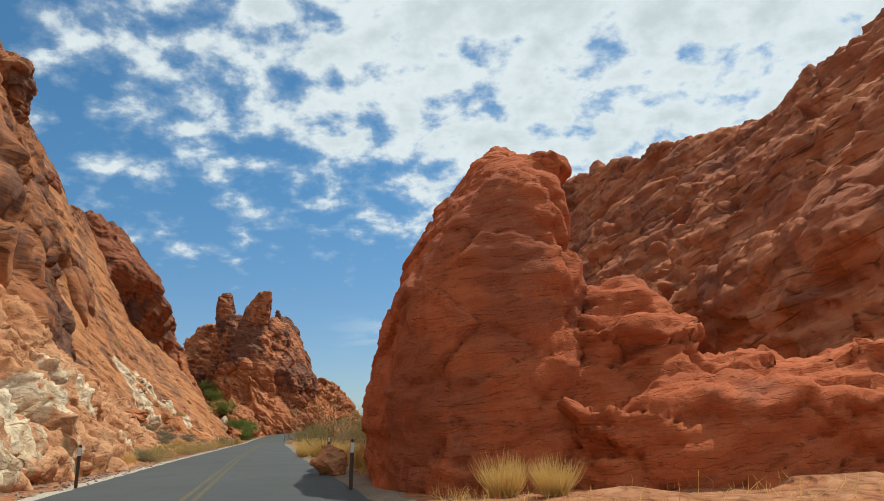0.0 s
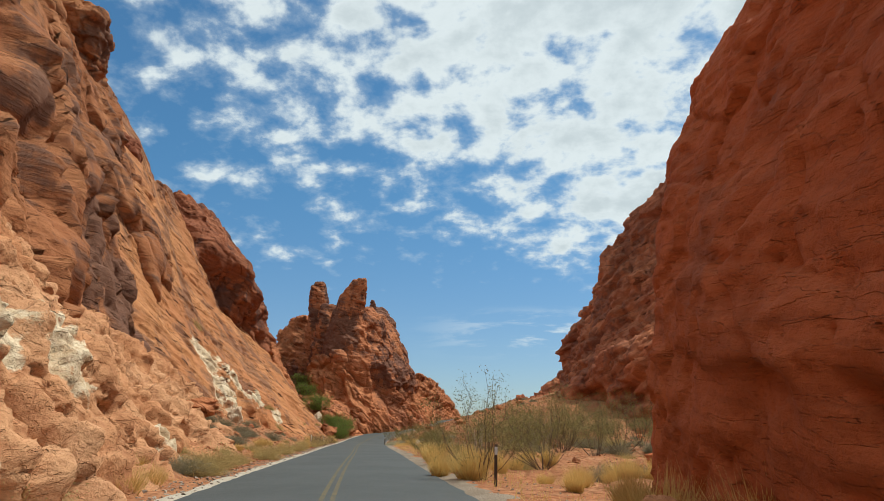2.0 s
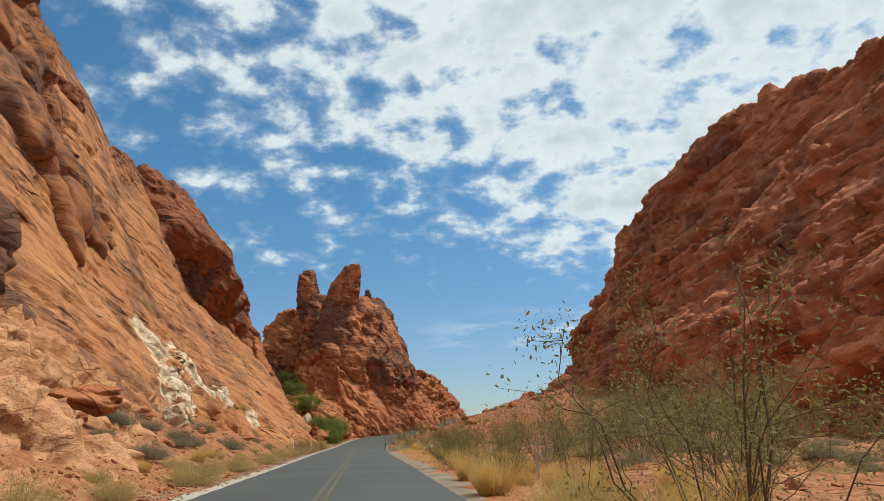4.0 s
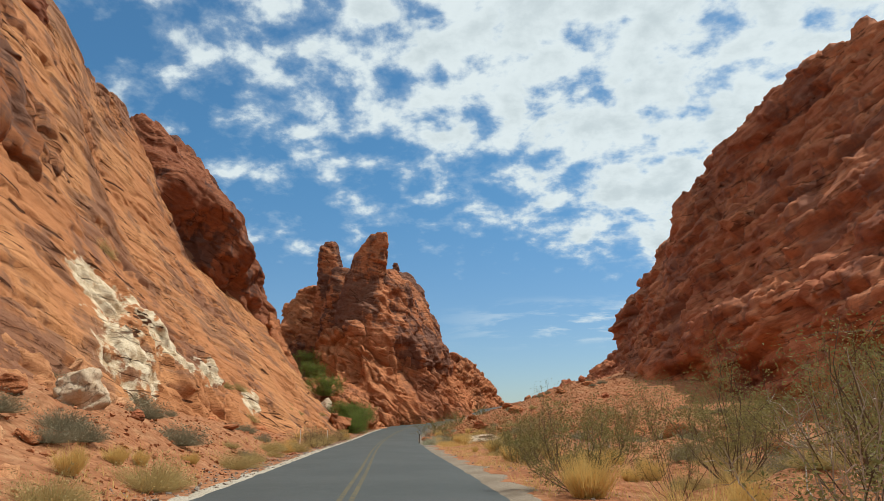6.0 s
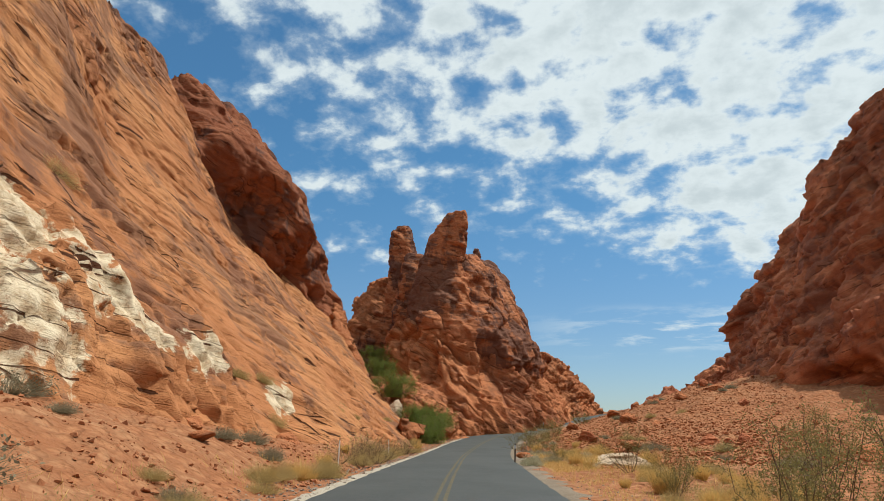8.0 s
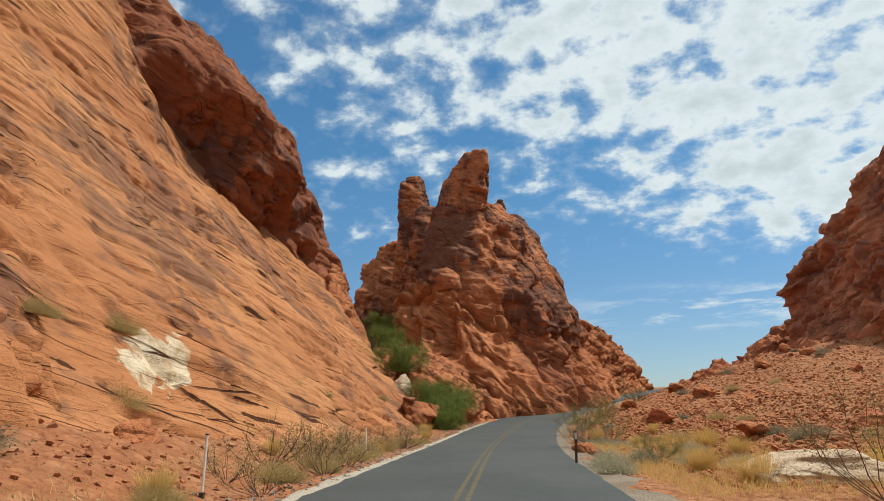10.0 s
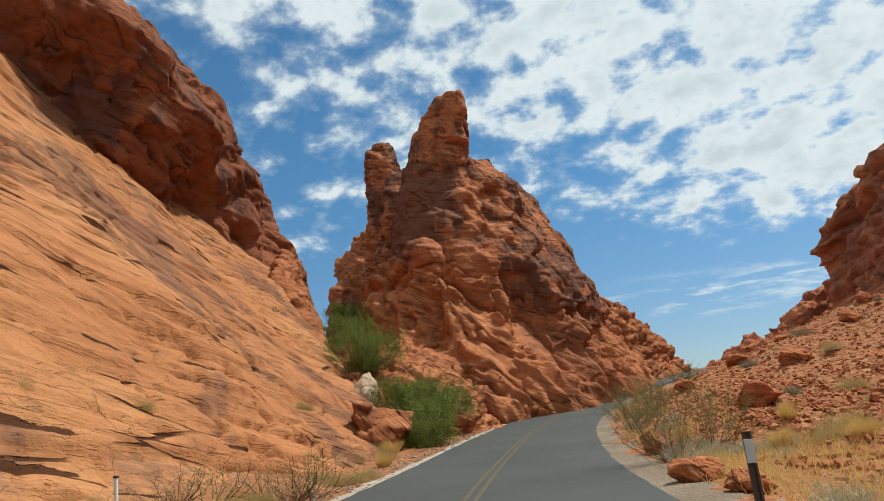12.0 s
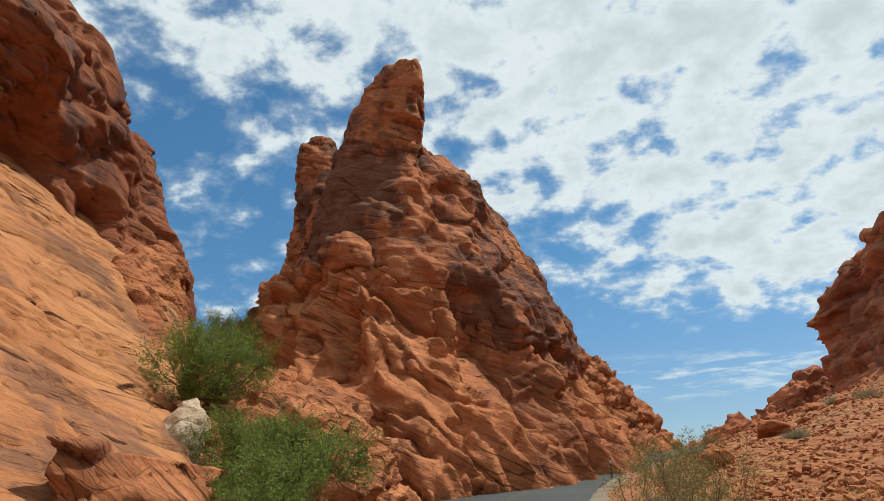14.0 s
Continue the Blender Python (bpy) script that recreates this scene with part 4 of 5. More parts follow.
FB = dict(bed=(-0.32, 0.05, 0.94), strike=(0.94, 0.0, 0.32))
mass("far_cliff", "high dark red sandstone cliff in shade with slanting ledges", "cliff", [
    ("cliff_face", [loft([
        [(4, 276, 4), (6, 273, 14), (8, 271, 22), (11, 269, 27), (17, 267, 30)],
        [(-13, 246, 6), (-1.5, 245, 16), (0.6, 244.5, 21), (-0.6, 243.6, 28.6), (5, 243, 33.5)],
        [(-11, 230, 6), (0, 231, 16), (4.5, 230, 30), (7.0, 229.5, 39), (12, 228, 44)],
        [(-9, 205, 6), (1, 205, 16), (6.5, 204, 31), (11.5, 203, 44), (17.5, 202, 49)],
        [(-4.5, 181, 4), (0.3, 182, 15), (6.5, 184, 31), (12.6, 179, 48.5), (16.5, 177, 52.5)],
        [(-2.2, 162, 3), (-0.3, 162, 12.5), (10, 161, 24.5), (20, 161, 44), (27, 163, 60)],
        [(5.0, 147, 2), (7, 147, 16.5), (14, 148, 26), (25, 148, 40), (33.5, 150, 60)],
        [(9.5, 113, 0), (13.5, 113, 14.5), (23, 113, 26), (33, 115, 40), (42.5, 120, 53)],
        [(16.0, 92, 0.5), (18.8, 92, 14), (27, 93, 25), (37, 94, 35), (49, 96, 46)],
        [(20, 68, 0), (22.6, 69, 13.5), (30, 70, 24), (39, 71, 36), (51, 73, 48)],
        [(20, 15, 0), (27, 15, 12), (34, 15, 20), (44, 15, 32), (56, 15, 44)],
    ], back=30)], 0.42, RED, 3, dict(shell=3.5, big=(1.3, 14.0), mid=(0.3, 4.5), fine=(0.06, 1.1), layer=(1.2, 3.8), block=(1.0, 7.0), chip=(0.22, 2.2), pit=(0.5, 2.6), crevice=(1.2, 8.0, 0.035), rib_way=(-0.3, 0.2, -0.9), notch=(0.8, 6.0, 0.9), share=0.35,
        crop=lambda p: (p[:, 1] > 24) & (p[:, 0] < 62), **FB)),
    ("foot", [loft([
        [(-22, 240, 5), (-14, 239, 9), (-8, 238, 12), (-1, 237, 15)],
        [(-17, 212, 4), (-11, 210, 8), (-6, 208, 11), (1, 206, 14)],
        [(-14, 190, 4), (-9, 189, 7), (-4, 188, 10), (2, 187, 12)],
        [(-11, 166, 2.5), (-6, 166, 4.2), (-2, 167, 6), (4, 168, 8)],
        [(-6, 140, 0), (-1, 141, 1.2), (3, 142, 2.4), (9, 143, 4)],
        [(3, 112, -1.2), (7, 112, 0.0), (10, 113, 1.2), (15, 114, 3)],
        [(10, 90, -1.4), (13, 90, -0.4), (16, 90, 0.8), (21, 90, 2)],
        [(14, 66, -1.6), (17, 66, -0.6), (20, 66, 0.4), (25, 66, 1.5)],
    ], back=8)], 0.32, RED, 2, dict(shell=1.5, big=(1.2, 6.0), mid=(0.3, 2.8), fine=(0.08, 0.9), layer=(0.5, 2.0), block=(0.8, 3.2), chip=(0.3, 1.3), crevice=(0.7, 4.0, 0.06), notch=(0.6, 2.4, 0.5), rib_way=(-0.4, 0.2, -0.85), **FB)),
    ("ridge", [loft([
        [(-40, 246, -2), (-40, 251, 1), (-40, 255, 3), (-40, 260, 4)],
        [(-28, 246, -1), (-28, 252, 3), (-28, 257, 5.5), (-28, 263, 7)],
        [(-10, 248, 0), (-10, 255, 8), (-10, 261, 13), (-10, 267, 15.5)],
        [(3, 252, 2), (3, 259, 13), (3, 266, 20), (3, 272, 24)],
    ], back=14)], 0.4, RED, 2, dict(shell=2.0, big=(1.4, 7.0), mid=(0.7, 3.0), fine=(0.2, 1.2), layer=(0.5, 2.0), block=(1.0, 4.0), chip=(0.4, 2.0), **FB)),
])

CRUMBLE = dict(shell=1.2, big=(0.7, 4.5), mid=(0.2, 1.6), fine=(0.04, 0.5), layer=(0.14, 0.7), block=(0.3, 1.9), chip=(0.16, 0.6), rib=(0.5, 2.6), rib_way=(0.6, 0.2, -0.75), crevice=(0.5, 2.2, 0.06), notch=(0.3, 1.2, 0.3), flat=0.8)
mass("crumbling_bank", "crumbling orange and cream sandstone bank beside the road", "rock bank", [
    ("near_bank", [loft([
        [(-1, -25, 0), (-5, -25, 5), (-10, -25, 9), (-18, -25, 14)],
        [(-11.8, 15, 0), (-15, 15, 4.5), (-19, 16, 8), (-27, 18, 14)],
        [(-17.4, 35, 0), (-20, 35, 4), (-23, 36, 7), (-31, 38, 12)],
        [(-19.5, 41, 0), (-22, 41, 3.2), (-26, 42, 6), (-33, 44, 11)],
    ], back=8)], 0.13, BANK, 3, dict(crop=lambda p: (p[:, 1] > 12) & (p[:, 0] > -34), **CRUMBLE, **BED)),
    ("far_bank", [loft([
        [(-18.9, 38.5, 0), (-21.5, 38.5, 3.4), (-25, 39.5, 6.2), (-32, 41, 11)],
        [(-22.3, 50, 0), (-25, 50.5, 2.4), (-30, 52, 5.6), (-37, 55, 10)],
        [(-26.8, 64, 0), (-30, 64, 2), (-34, 65, 5), (-41, 66, 9)],
        [(-32, 76, 0), (-34, 76, 1.4), (-37, 77, 4), (-44, 78, 7)],
    ], back=8)], 0.15, BANK, 3, dict(crop=lambda p: p[:, 0] > -46, **CRUMBLE, **BED)),
])


# ---------------------------------------------------------------- shoulders, gravel, rubble
def gravel_material(name, a, b, c3):
    m = Nodes(name)
    stones, fine, big = m.voronoi(16.0), m.noise(22.0, 5.0, 0.7), m.noise(0.7, 4.0)
    c = m.mix(m.span(big, 0.35, 0.65), a, b)
    c = m.mix(m.math("MULTIPLY", m.span(stones, 0.2, 0.5), 0.5), c, c3)
    c = m.mix(m.math("MULTIPLY", m.span(fine, 0.55, 0.3), 0.5), c, c3)
    n = m.bump(stones, 0.8, 0.04)
    n = m.bump(fine, 0.5, 0.02, n)
    return m.done(c, 0.95, n, 0.1)


PALE = gravel_material("pale_gravel", (0.35, 0.285, 0.215), (0.26, 0.20, 0.145), (0.15, 0.115, 0.085))
EDGE = gravel_material("pale_road_edge", (0.52, 0.46, 0.38), (0.46, 0.39, 0.30), (0.32, 0.27, 0.21))


def shoulder(name, d0, d1, y0, y1, material, label, ragged):
    ys = np.arange(y0, y1, 0.35)
    dd = np.linspace(0, 1, 6)
    p = np.stack([ys * 0.5, ys * 0 + d0 * 9, ys * 0], 1)
    outer = d1 + ragged * fbm(p, 4) * np.sign(d1)
    inner = np.full_like(ys, d0)
    d2 = inner[:, None] + (outer - inner)[:, None] * dd[None]
    yy = np.repeat(ys[:, None], 6, 1)
    x = road_x(yy) + d2 * road_lean(yy)
    z = np.maximum(ground_height(x, yy), road_z(yy) - 0.06) + 0.018
    z[:, 0] = road_z(ys) - 0.03
    z[:, -1] -= 0.07
    ob = new(name, grid_mesh(name, np.stack([x, yy, z], -1), flip=d1 > d0))
    ob.data.materials.append(material)
    return tagged(ob, label, "road shoulder", kind="structure")


shoulder("shoulder_right", ROAD_HALF - 0.12, ROAD_HALF + 0.9, 6, 180, PALE, "pale stony gravel shoulder along the asphalt", 0.9)
shoulder("shoulder_left", -ROAD_HALF + 0.12, -ROAD_HALF - 0.55, 6, 180, EDGE, "narrow pale sandy edge along the asphalt", 0.25)


def land(x, y):
    return float(ground_height(np.array([x], float), np.array([y], float))[0])


def stone_shape(seed, squash=0.7):
    """A small angular stone: the hull of a few random points."""
    r = np.random.default_rng(seed)
    pts = r.normal(size=(11, 3))
    pts *= r.uniform(0.75, 1.0, (11, 1)) / np.linalg.norm(pts, axis=1)[:, None] * (1.0, 0.75, squash)
    bm = bmesh.new()
    for q in pts:
        bm.verts.new(q)
    bmesh.ops.convex_hull(bm, input=bm.verts[:])
    bmesh.ops.delete(bm, geom=[v for v in bm.verts if not v.link_faces], context="VERTS")
    bm.verts.index_update()
    v, f = np.array([w.co[:] for w in bm.verts]), np.array([[w.index for w in q.verts] for q in bm.faces])
    bm.free()
    return v, f


def strew(name, spots, sizes, material, label, category, squash=0.65, sink=0.25, seed=3):
    """Very many small stones in one mesh."""
    r = np.random.default_rng(seed)
    kinds = [stone_shape(100 + k, squash) for k in range(14)]
    verts, faces, at = [], [], 0
    for (x, y, z), s in zip(spots, sizes):
        v, f = kinds[r.integers(14)]
        w = r.uniform(0, 6.28)
        tip = r.uniform(-0.5, 0.5)
        c, sn = math.cos(w), math.sin(w)
        v = v @ np.array([[c, sn, 0], [-sn, c, 0], [0, 0, 1]]) @ np.array([[1, 0, 0], [0, math.cos(tip), math.sin(tip)], [0, -math.sin(tip), math.cos(tip)]])
        verts.append(v * s * 0.5 + (x, y, z + s * (0.35 - sink) * squash))
        faces.append(f + at)
        at += len(v)
    me = mesh_from(name, np.concatenate(verts).tolist(), np.concatenate(faces).tolist())
    me.materials.append(material)
    return tagged(new(name, me), label, category, kind="stuff")


def loose_material(name, a, b, c3):
    m = Nodes(name)
    geo = m.add("ShaderNodeNewGeometry")
    grit, spots = m.noise(16.0, 5.0, 0.7), m.noise(3.0, 4.0)
    c = m.mix(geo.outputs["Random Per Island"], a, b)
    c = m.mix(m.math("MULTIPLY", m.span(spots, 0.45, 0.65), 0.4), c, c3)
    c = m.mix(m.math("MULTIPLY", m.span(grit, 0.5, 0.3), 0.35), c, c3)
    return m.done(c, 0.95, m.bump(grit, 0.5, 0.04), 0.1)


RUBBLE = loose_material("red_rubble", (0.47, 0.205, 0.098), (0.31, 0.118, 0.056), (0.22, 0.082, 0.04))
GREY_STONE = loose_material("grey_gravel_stones", (0.40, 0.33, 0.26), (0.20, 0.16, 0.13), (0.15, 0.11, 0.09))


def scatter(n, y0, y1, r0, r1, s0, s1, side, seed, power=2.2, clump=0.0):
    """Places beside the road: distance r beyond its edge, sizes mostly small."""
    r = np.random.default_rng(seed)
    y = r.uniform(y0, y1, n)
    d = (r0 + (r1 - r0) * r.uniform(0, 1, n) ** 1.3 + ROAD_HALF) * side
    x = road_x(y) + d * road_lean(y)
    s = s0 + (s1 - s0) * r.uniform(0, 1, n) ** (power * 2)
    if clump:
        keep = fbm(np.stack([x, y, x * 0], 1) / 5.0 + seed, 2) > r.uniform(-clump, clump, n)
        x, y, s = x[keep], y[keep], s[keep]
    z = ground_height(x, y)
    return np.stack([x, y, z], 1), s


p, s = scatter(22000, 98, 186, 2.6, 30, 0.06, 0.42, 1, 11, power=0.9)
p2, s2 = scatter(2000, 36, 100, 6, 36, 0.10, 0.8, 1, 12, clump=0.3)
p3, s3 = scatter(9000, 100, 138, 4.5, 24, 0.08, 0.5, 1, 16, power=0.8)
strew("rubble", np.concatenate([p, p2, p3]), np.concatenate([s, s2, s3]), RUBBLE, "angular red sandstone rubble strewn over the slope", "rubble")
p, s = scatter(15000, 46, 104, 1.0, 13, 0.05, 0.32, -1, 13, clump=0.6)
strew("rubble", p, s, RUBBLE, "broken orange sandstone rubble below the cliff", "rubble", seed=4)
p, s = scatter(7500, 20, 150, 0.2, 2.0, 0.04, 0.20, -1, 14)
p2, s2 = scatter(2600, 14, 140, 0.6, 3.0, 0.03, 0.15, 1, 15, clump=0.4)
strew("gravel", np.concatenate([p, p2]), np.concatenate([s, s2]), GREY_STONE, "grey and tan gravel stones beside the asphalt", "gravel", seed=5)


# ---------------------------------------------------------------- boulders
def boulder(x, y, size, z=None, turn=0.0, tip=0.0, material=None, label="", seed=0, sharp=0.16, corners=15):
    rng = np.random.default_rng(seed + 900)
    pts = rng.normal(size=(corners, 3))
    pts *= (rng.uniform(0.46, 0.6, corners) / np.linalg.norm(pts, axis=1))[:, None]
    bm = bmesh.new()
    for q in pts:
        bm.verts.new(q)
    bmesh.ops.convex_hull(bm, input=bm.verts[:])
    bmesh.ops.delete(bm, geom=[v for v in bm.verts if not v.link_faces], context="VERTS")
    bm.verts.index_update()
    hull = shape_of([v.co[:] for v in bm.verts], [[v.index for v in f.verts] for f in bm.faces])
    bm.free()
    me = fuse("boulder", [hull], 0.035)
    soften(me, 2)
    p = coords(me)
    n = normals(me)
    ident, gap, tilt, _ = cells(p * (2.2, 2.2, 5.0) + seed * 3.7)
    d = sharp * 0.3 * (0.8 * (ident - 0.5) + 0.8 * tilt) - 0.02 * (1 - smooth(gap, 0, 0.08)) + 0.03 * fbm(p * 2.5 + seed, 3) + 0.012 * fbm(p * 9 + seed, 2)
    put(me, (p + n * d[:, None]) * size)
    me.shade_smooth()
    me.materials.append(material)
    ob = tagged(new("boulder", me), label, "boulder", "boulders")
    zz = land(x, y) + size[2] * 0.28 if z is None else z
    ob.matrix_world = pose(x, y, zz, tip, 0, turn)
    return ob


CREAM = sandstone("cream_sandstone", (0.68, 0.55, 0.40), (0.60, 0.45, 0.31), (0.46, 0.30, 0.18), 0.0, relief=0.4, grainy=(1.2, 1.3, 2.0))
boulder(-42.9, 129.4, (5.6, 3.2, 3.4), 2.2, 100, 16, TOWER, "large red sandstone boulder leaning on the foot of the slab", 4, 0.3, 11)
boulder(-27.2, 56.8, (3.2, 1.9, 1.3), 2.9, 65, -8, TOWER, "flat red boulder lying on the crumbling bank", 2, 0.28, 11)
boulder(-6.0, 26.3, (1.3, 1.1, 1.3), None, 20, 0, BANK, "pale orange boulder beside the foot of the fin", 3)
boulder(-2.6, 47.5, (2.4, 1.7, 1.3), None, 50, 0, FIN, "dark red boulder beside the road", 4)
boulder(-21.4, 99.4, (3.8, 2.1, 1.0), None, -25, 0, CREAM, "cream-coloured flat boulder beside the road", 5)
boulder(-47.4, 136.2, (2.2, 1.9, 2.6), 3.9, 30, 0, CREAM, "bleached white boulder in the gully below the tree", 6)
boulder(-30.9, 69.4, (3.4, 1.2, 2.1), 2.5, 105, 24, CREAM, "bleached white boulder on the stony slope", 7)
boulder(-28.4, 112.8, (1.15, 0.8, 0.7), None, 35, 0, TOWER, "split orange sandstone boulder beside the creosote bush", 8)
boulder(-27.6, 111.0, (0.9, 0.6, 0.5), None, -20, 0, TOWER, "low orange sandstone boulder in the dry grass", 9)
boulder(-29.6, 119.5, (1.4, 1.0, 0.8), None, 60, 0, TOWER, "weathered orange sandstone boulder beside the road", 10)
rb = np.random.default_rng(21)
shared = []
for k in range(10):
    y = rb.uniform(100, 175)
    r = rb.uniform(5, 26)
    x = float(road_x(np.array([y]))[0]) + ROAD_HALF + r
    big = rb.uniform(0.8, 2.6)
    shared.append(boulder(x, y, (big, big * rb.uniform(0.6, 0.9), big * rb.uniform(0.5, 0.8)), None, rb.uniform(0, 360), 0, (TOWER, RED, TOWER)[k % 3], "angular red sandstone boulder on the rubble slope", 30 + k))
for k in range(46):
    side = 1 if k % 4 else -1
    y = rb.uniform(100, 190) if side > 0 else rb.uniform(52, 96)
    r = rb.uniform(4, 34) if side > 0 else rb.uniform(3, 11)
    x = float(road_x(np.array([y]))[0]) + side * (ROAD_HALF + r)
    k2 = rb.uniform(0.3, 0.9)
    ob = copy_thing(shared[k % 10], pose(x, y, land(x, y) + 0.15 * k2, rb.uniform(-20, 20), 0, rb.uniform(0, 360)) @ Matrix.Scale(k2, 4))
    if side < 0:
        ob["label"] = "angular orange sandstone boulder below the cliff"
for k in range(16):
    y = rb.uniform(50, 98)
    x = float(road_x(np.array([y]))[0]) + ROAD_HALF + rb.uniform(12, 34)
    k2 = rb.uniform(0.5, 1.3)
    copy_thing(shared[k % 10], pose(x, y, land(x, y) + 0.2 * k2, 0, 0, rb.uniform(0, 360)) @ Matrix.Scale(k2, 4))


# ---------------------------------------------------------------- plants
def leaf_material(name, a, b, through_light=0.35):
    m = Nodes(name)
    geo = m.add("ShaderNodeNewGeometry")
    info = m.add("ShaderNodeObjectInfo")
    c = m.mix(geo.outputs["Random Per Island"], a, b)
    c = m.mix(m.math("MULTIPLY", info.outputs["Random"], 0.35), c, b)
    m.done(c, 0.85, None, 0.15)
    tr = m.add("ShaderNodeBsdfTranslucent")
    m.link(c, tr.inputs[0])
    mx = m.add("ShaderNodeMixShader")
    mx.inputs[0].default_value = through_light
    m.link(m.bsdf.outputs[0], mx.inputs[1])
    m.link(tr.outputs[0], mx.inputs[2])
    m.link(mx.outputs[0], m.out.inputs[0])
    return m.mat


GREEN = leaf_material("mesquite_leaves", (0.13, 0.20, 0.04), (0.23, 0.28, 0.07))
OLIVE = leaf_material("creosote_leaves", (0.155, 0.15, 0.055), (0.27, 0.235, 0.09))
GOLD = leaf_material("dry_golden_grass", (0.78, 0.57, 0.22), (0.60, 0.42, 0.15))
TAN = leaf_material("dry_brush", (0.55, 0.42, 0.18), (0.42, 0.33, 0.15))
GREY = leaf_material("grey_brush", (0.33, 0.29, 0.19), (0.22, 0.19, 0.12))
SAGE = leaf_material("pale_sage", (0.50, 0.47, 0.33), (0.38, 0.36, 0.24))


def wood_material(name, a, b):
    m = Nodes(name)
    n = m.noise(9.0, 4.0)
    return m.done(m.mix(n, a, b), 0.9, m.bump(n, 0.4, 0.02), 0.15)


TWIG = wood_material("brown_twigs", (0.16, 0.11, 0.075), (0.09, 0.06, 0.042))
PALE_TWIG = wood_material("bleached_twigs", (0.42, 0.36, 0.29), (0.30, 0.25, 0.20))


class Heap:
    """Collects triangles and quads for one mesh."""

    def __init__(self):
        self.v, self.f, self.n = [], [], 0

    def add(self, v, f):
        self.v.append(np.asarray(v, float))
        self.f.extend([tuple(int(i) + self.n for i in q) for q in f])
        self.n += len(v)

    def tube(self, path, r0, r1, sides=4):
        path = np.asarray(path, float)
        k = len(path)
        rings = []
        for i in range(k):
            t = path[min(i + 1, k - 1)] - path[max(i - 1, 0)]
            t /= max(1e-9, np.linalg.norm(t))
            a = np.cross(t, (0.3, 0.9, 0.2))
            a /= np.linalg.norm(a)
            b = np.cross(t, a)
            r = r0 + (r1 - r0) * i / (k - 1)
            rings.append([path[i] + r * (a * math.cos(w) + b * math.sin(w)) for w in np.linspace(0, 2 * math.pi, sides, endpoint=False)])
        f = [(i * sides + j, i * sides + (j + 1) % sides, (i + 1) * sides + (j + 1) % sides, (i + 1) * sides + j) for i in range(k - 1) for j in range(sides)]
        self.add(np.concatenate(rings), f)

    def leaves(self, spots, size, rng, long=2.0, up=None):
        n = len(spots)
        a = rng.normal(size=(n, 3))
        if up is not None:
            a = a + np.asarray(up) * 1.5
        a /= np.linalg.norm(a, axis=1)[:, None]
        b = np.cross(a, rng.normal(size=(n, 3)))
        b /= np.linalg.norm(b, axis=1)[:, None]
        s = size * rng.uniform(0.6, 1.4, (n, 1))
        a, b = a * s * long * 0.5, b * s * 0.5
        v = np.stack([spots - a, spots + b * 0.8, spots + a, spots - b * 0.8], 1).reshape(-1, 3)
        self.add(v, np.arange(4 * n).reshape(-1, 4))

    def blades(self, roots, tips, width, rng):
        n = len(roots)
        side = np.cross(tips - roots, rng.normal(size=(n, 3)))
        side /= np.maximum(1e-9, np.linalg.norm(side, axis=1))[:, None]
        side *= width * rng.uniform(0.6, 1.4, (n, 1))
        bend = (roots + tips) * 0.5 + rng.normal(0, 0.06, (n, 3)) * np.linalg.norm(tips - roots, axis=1)[:, None]
        v = np.stack([roots - side * 0.5, roots + side * 0.5, bend + side * 0.4, tips, bend - side * 0.4], 1).reshape(-1, 3)
        i = np.arange(n)[:, None] * 5
        self.add(v, np.concatenate([i + np.array([[0, 1, 2, 4]])], 0))
        self.f.extend([(int(k) * 5 + 4 + self.n - 5 * n, int(k) * 5 + 2 + self.n - 5 * n, int(k) * 5 + 3 + self.n - 5 * n) for k in range(n)])

    def mesh(self, name, material):
        me = mesh_from(name, np.concatenate(self.v).tolist(), self.f)
        me.materials.append(material)
        return me


def part(name, mesh, parent):
    ob = new(name, mesh)
    ob.parent = parent
    return ob


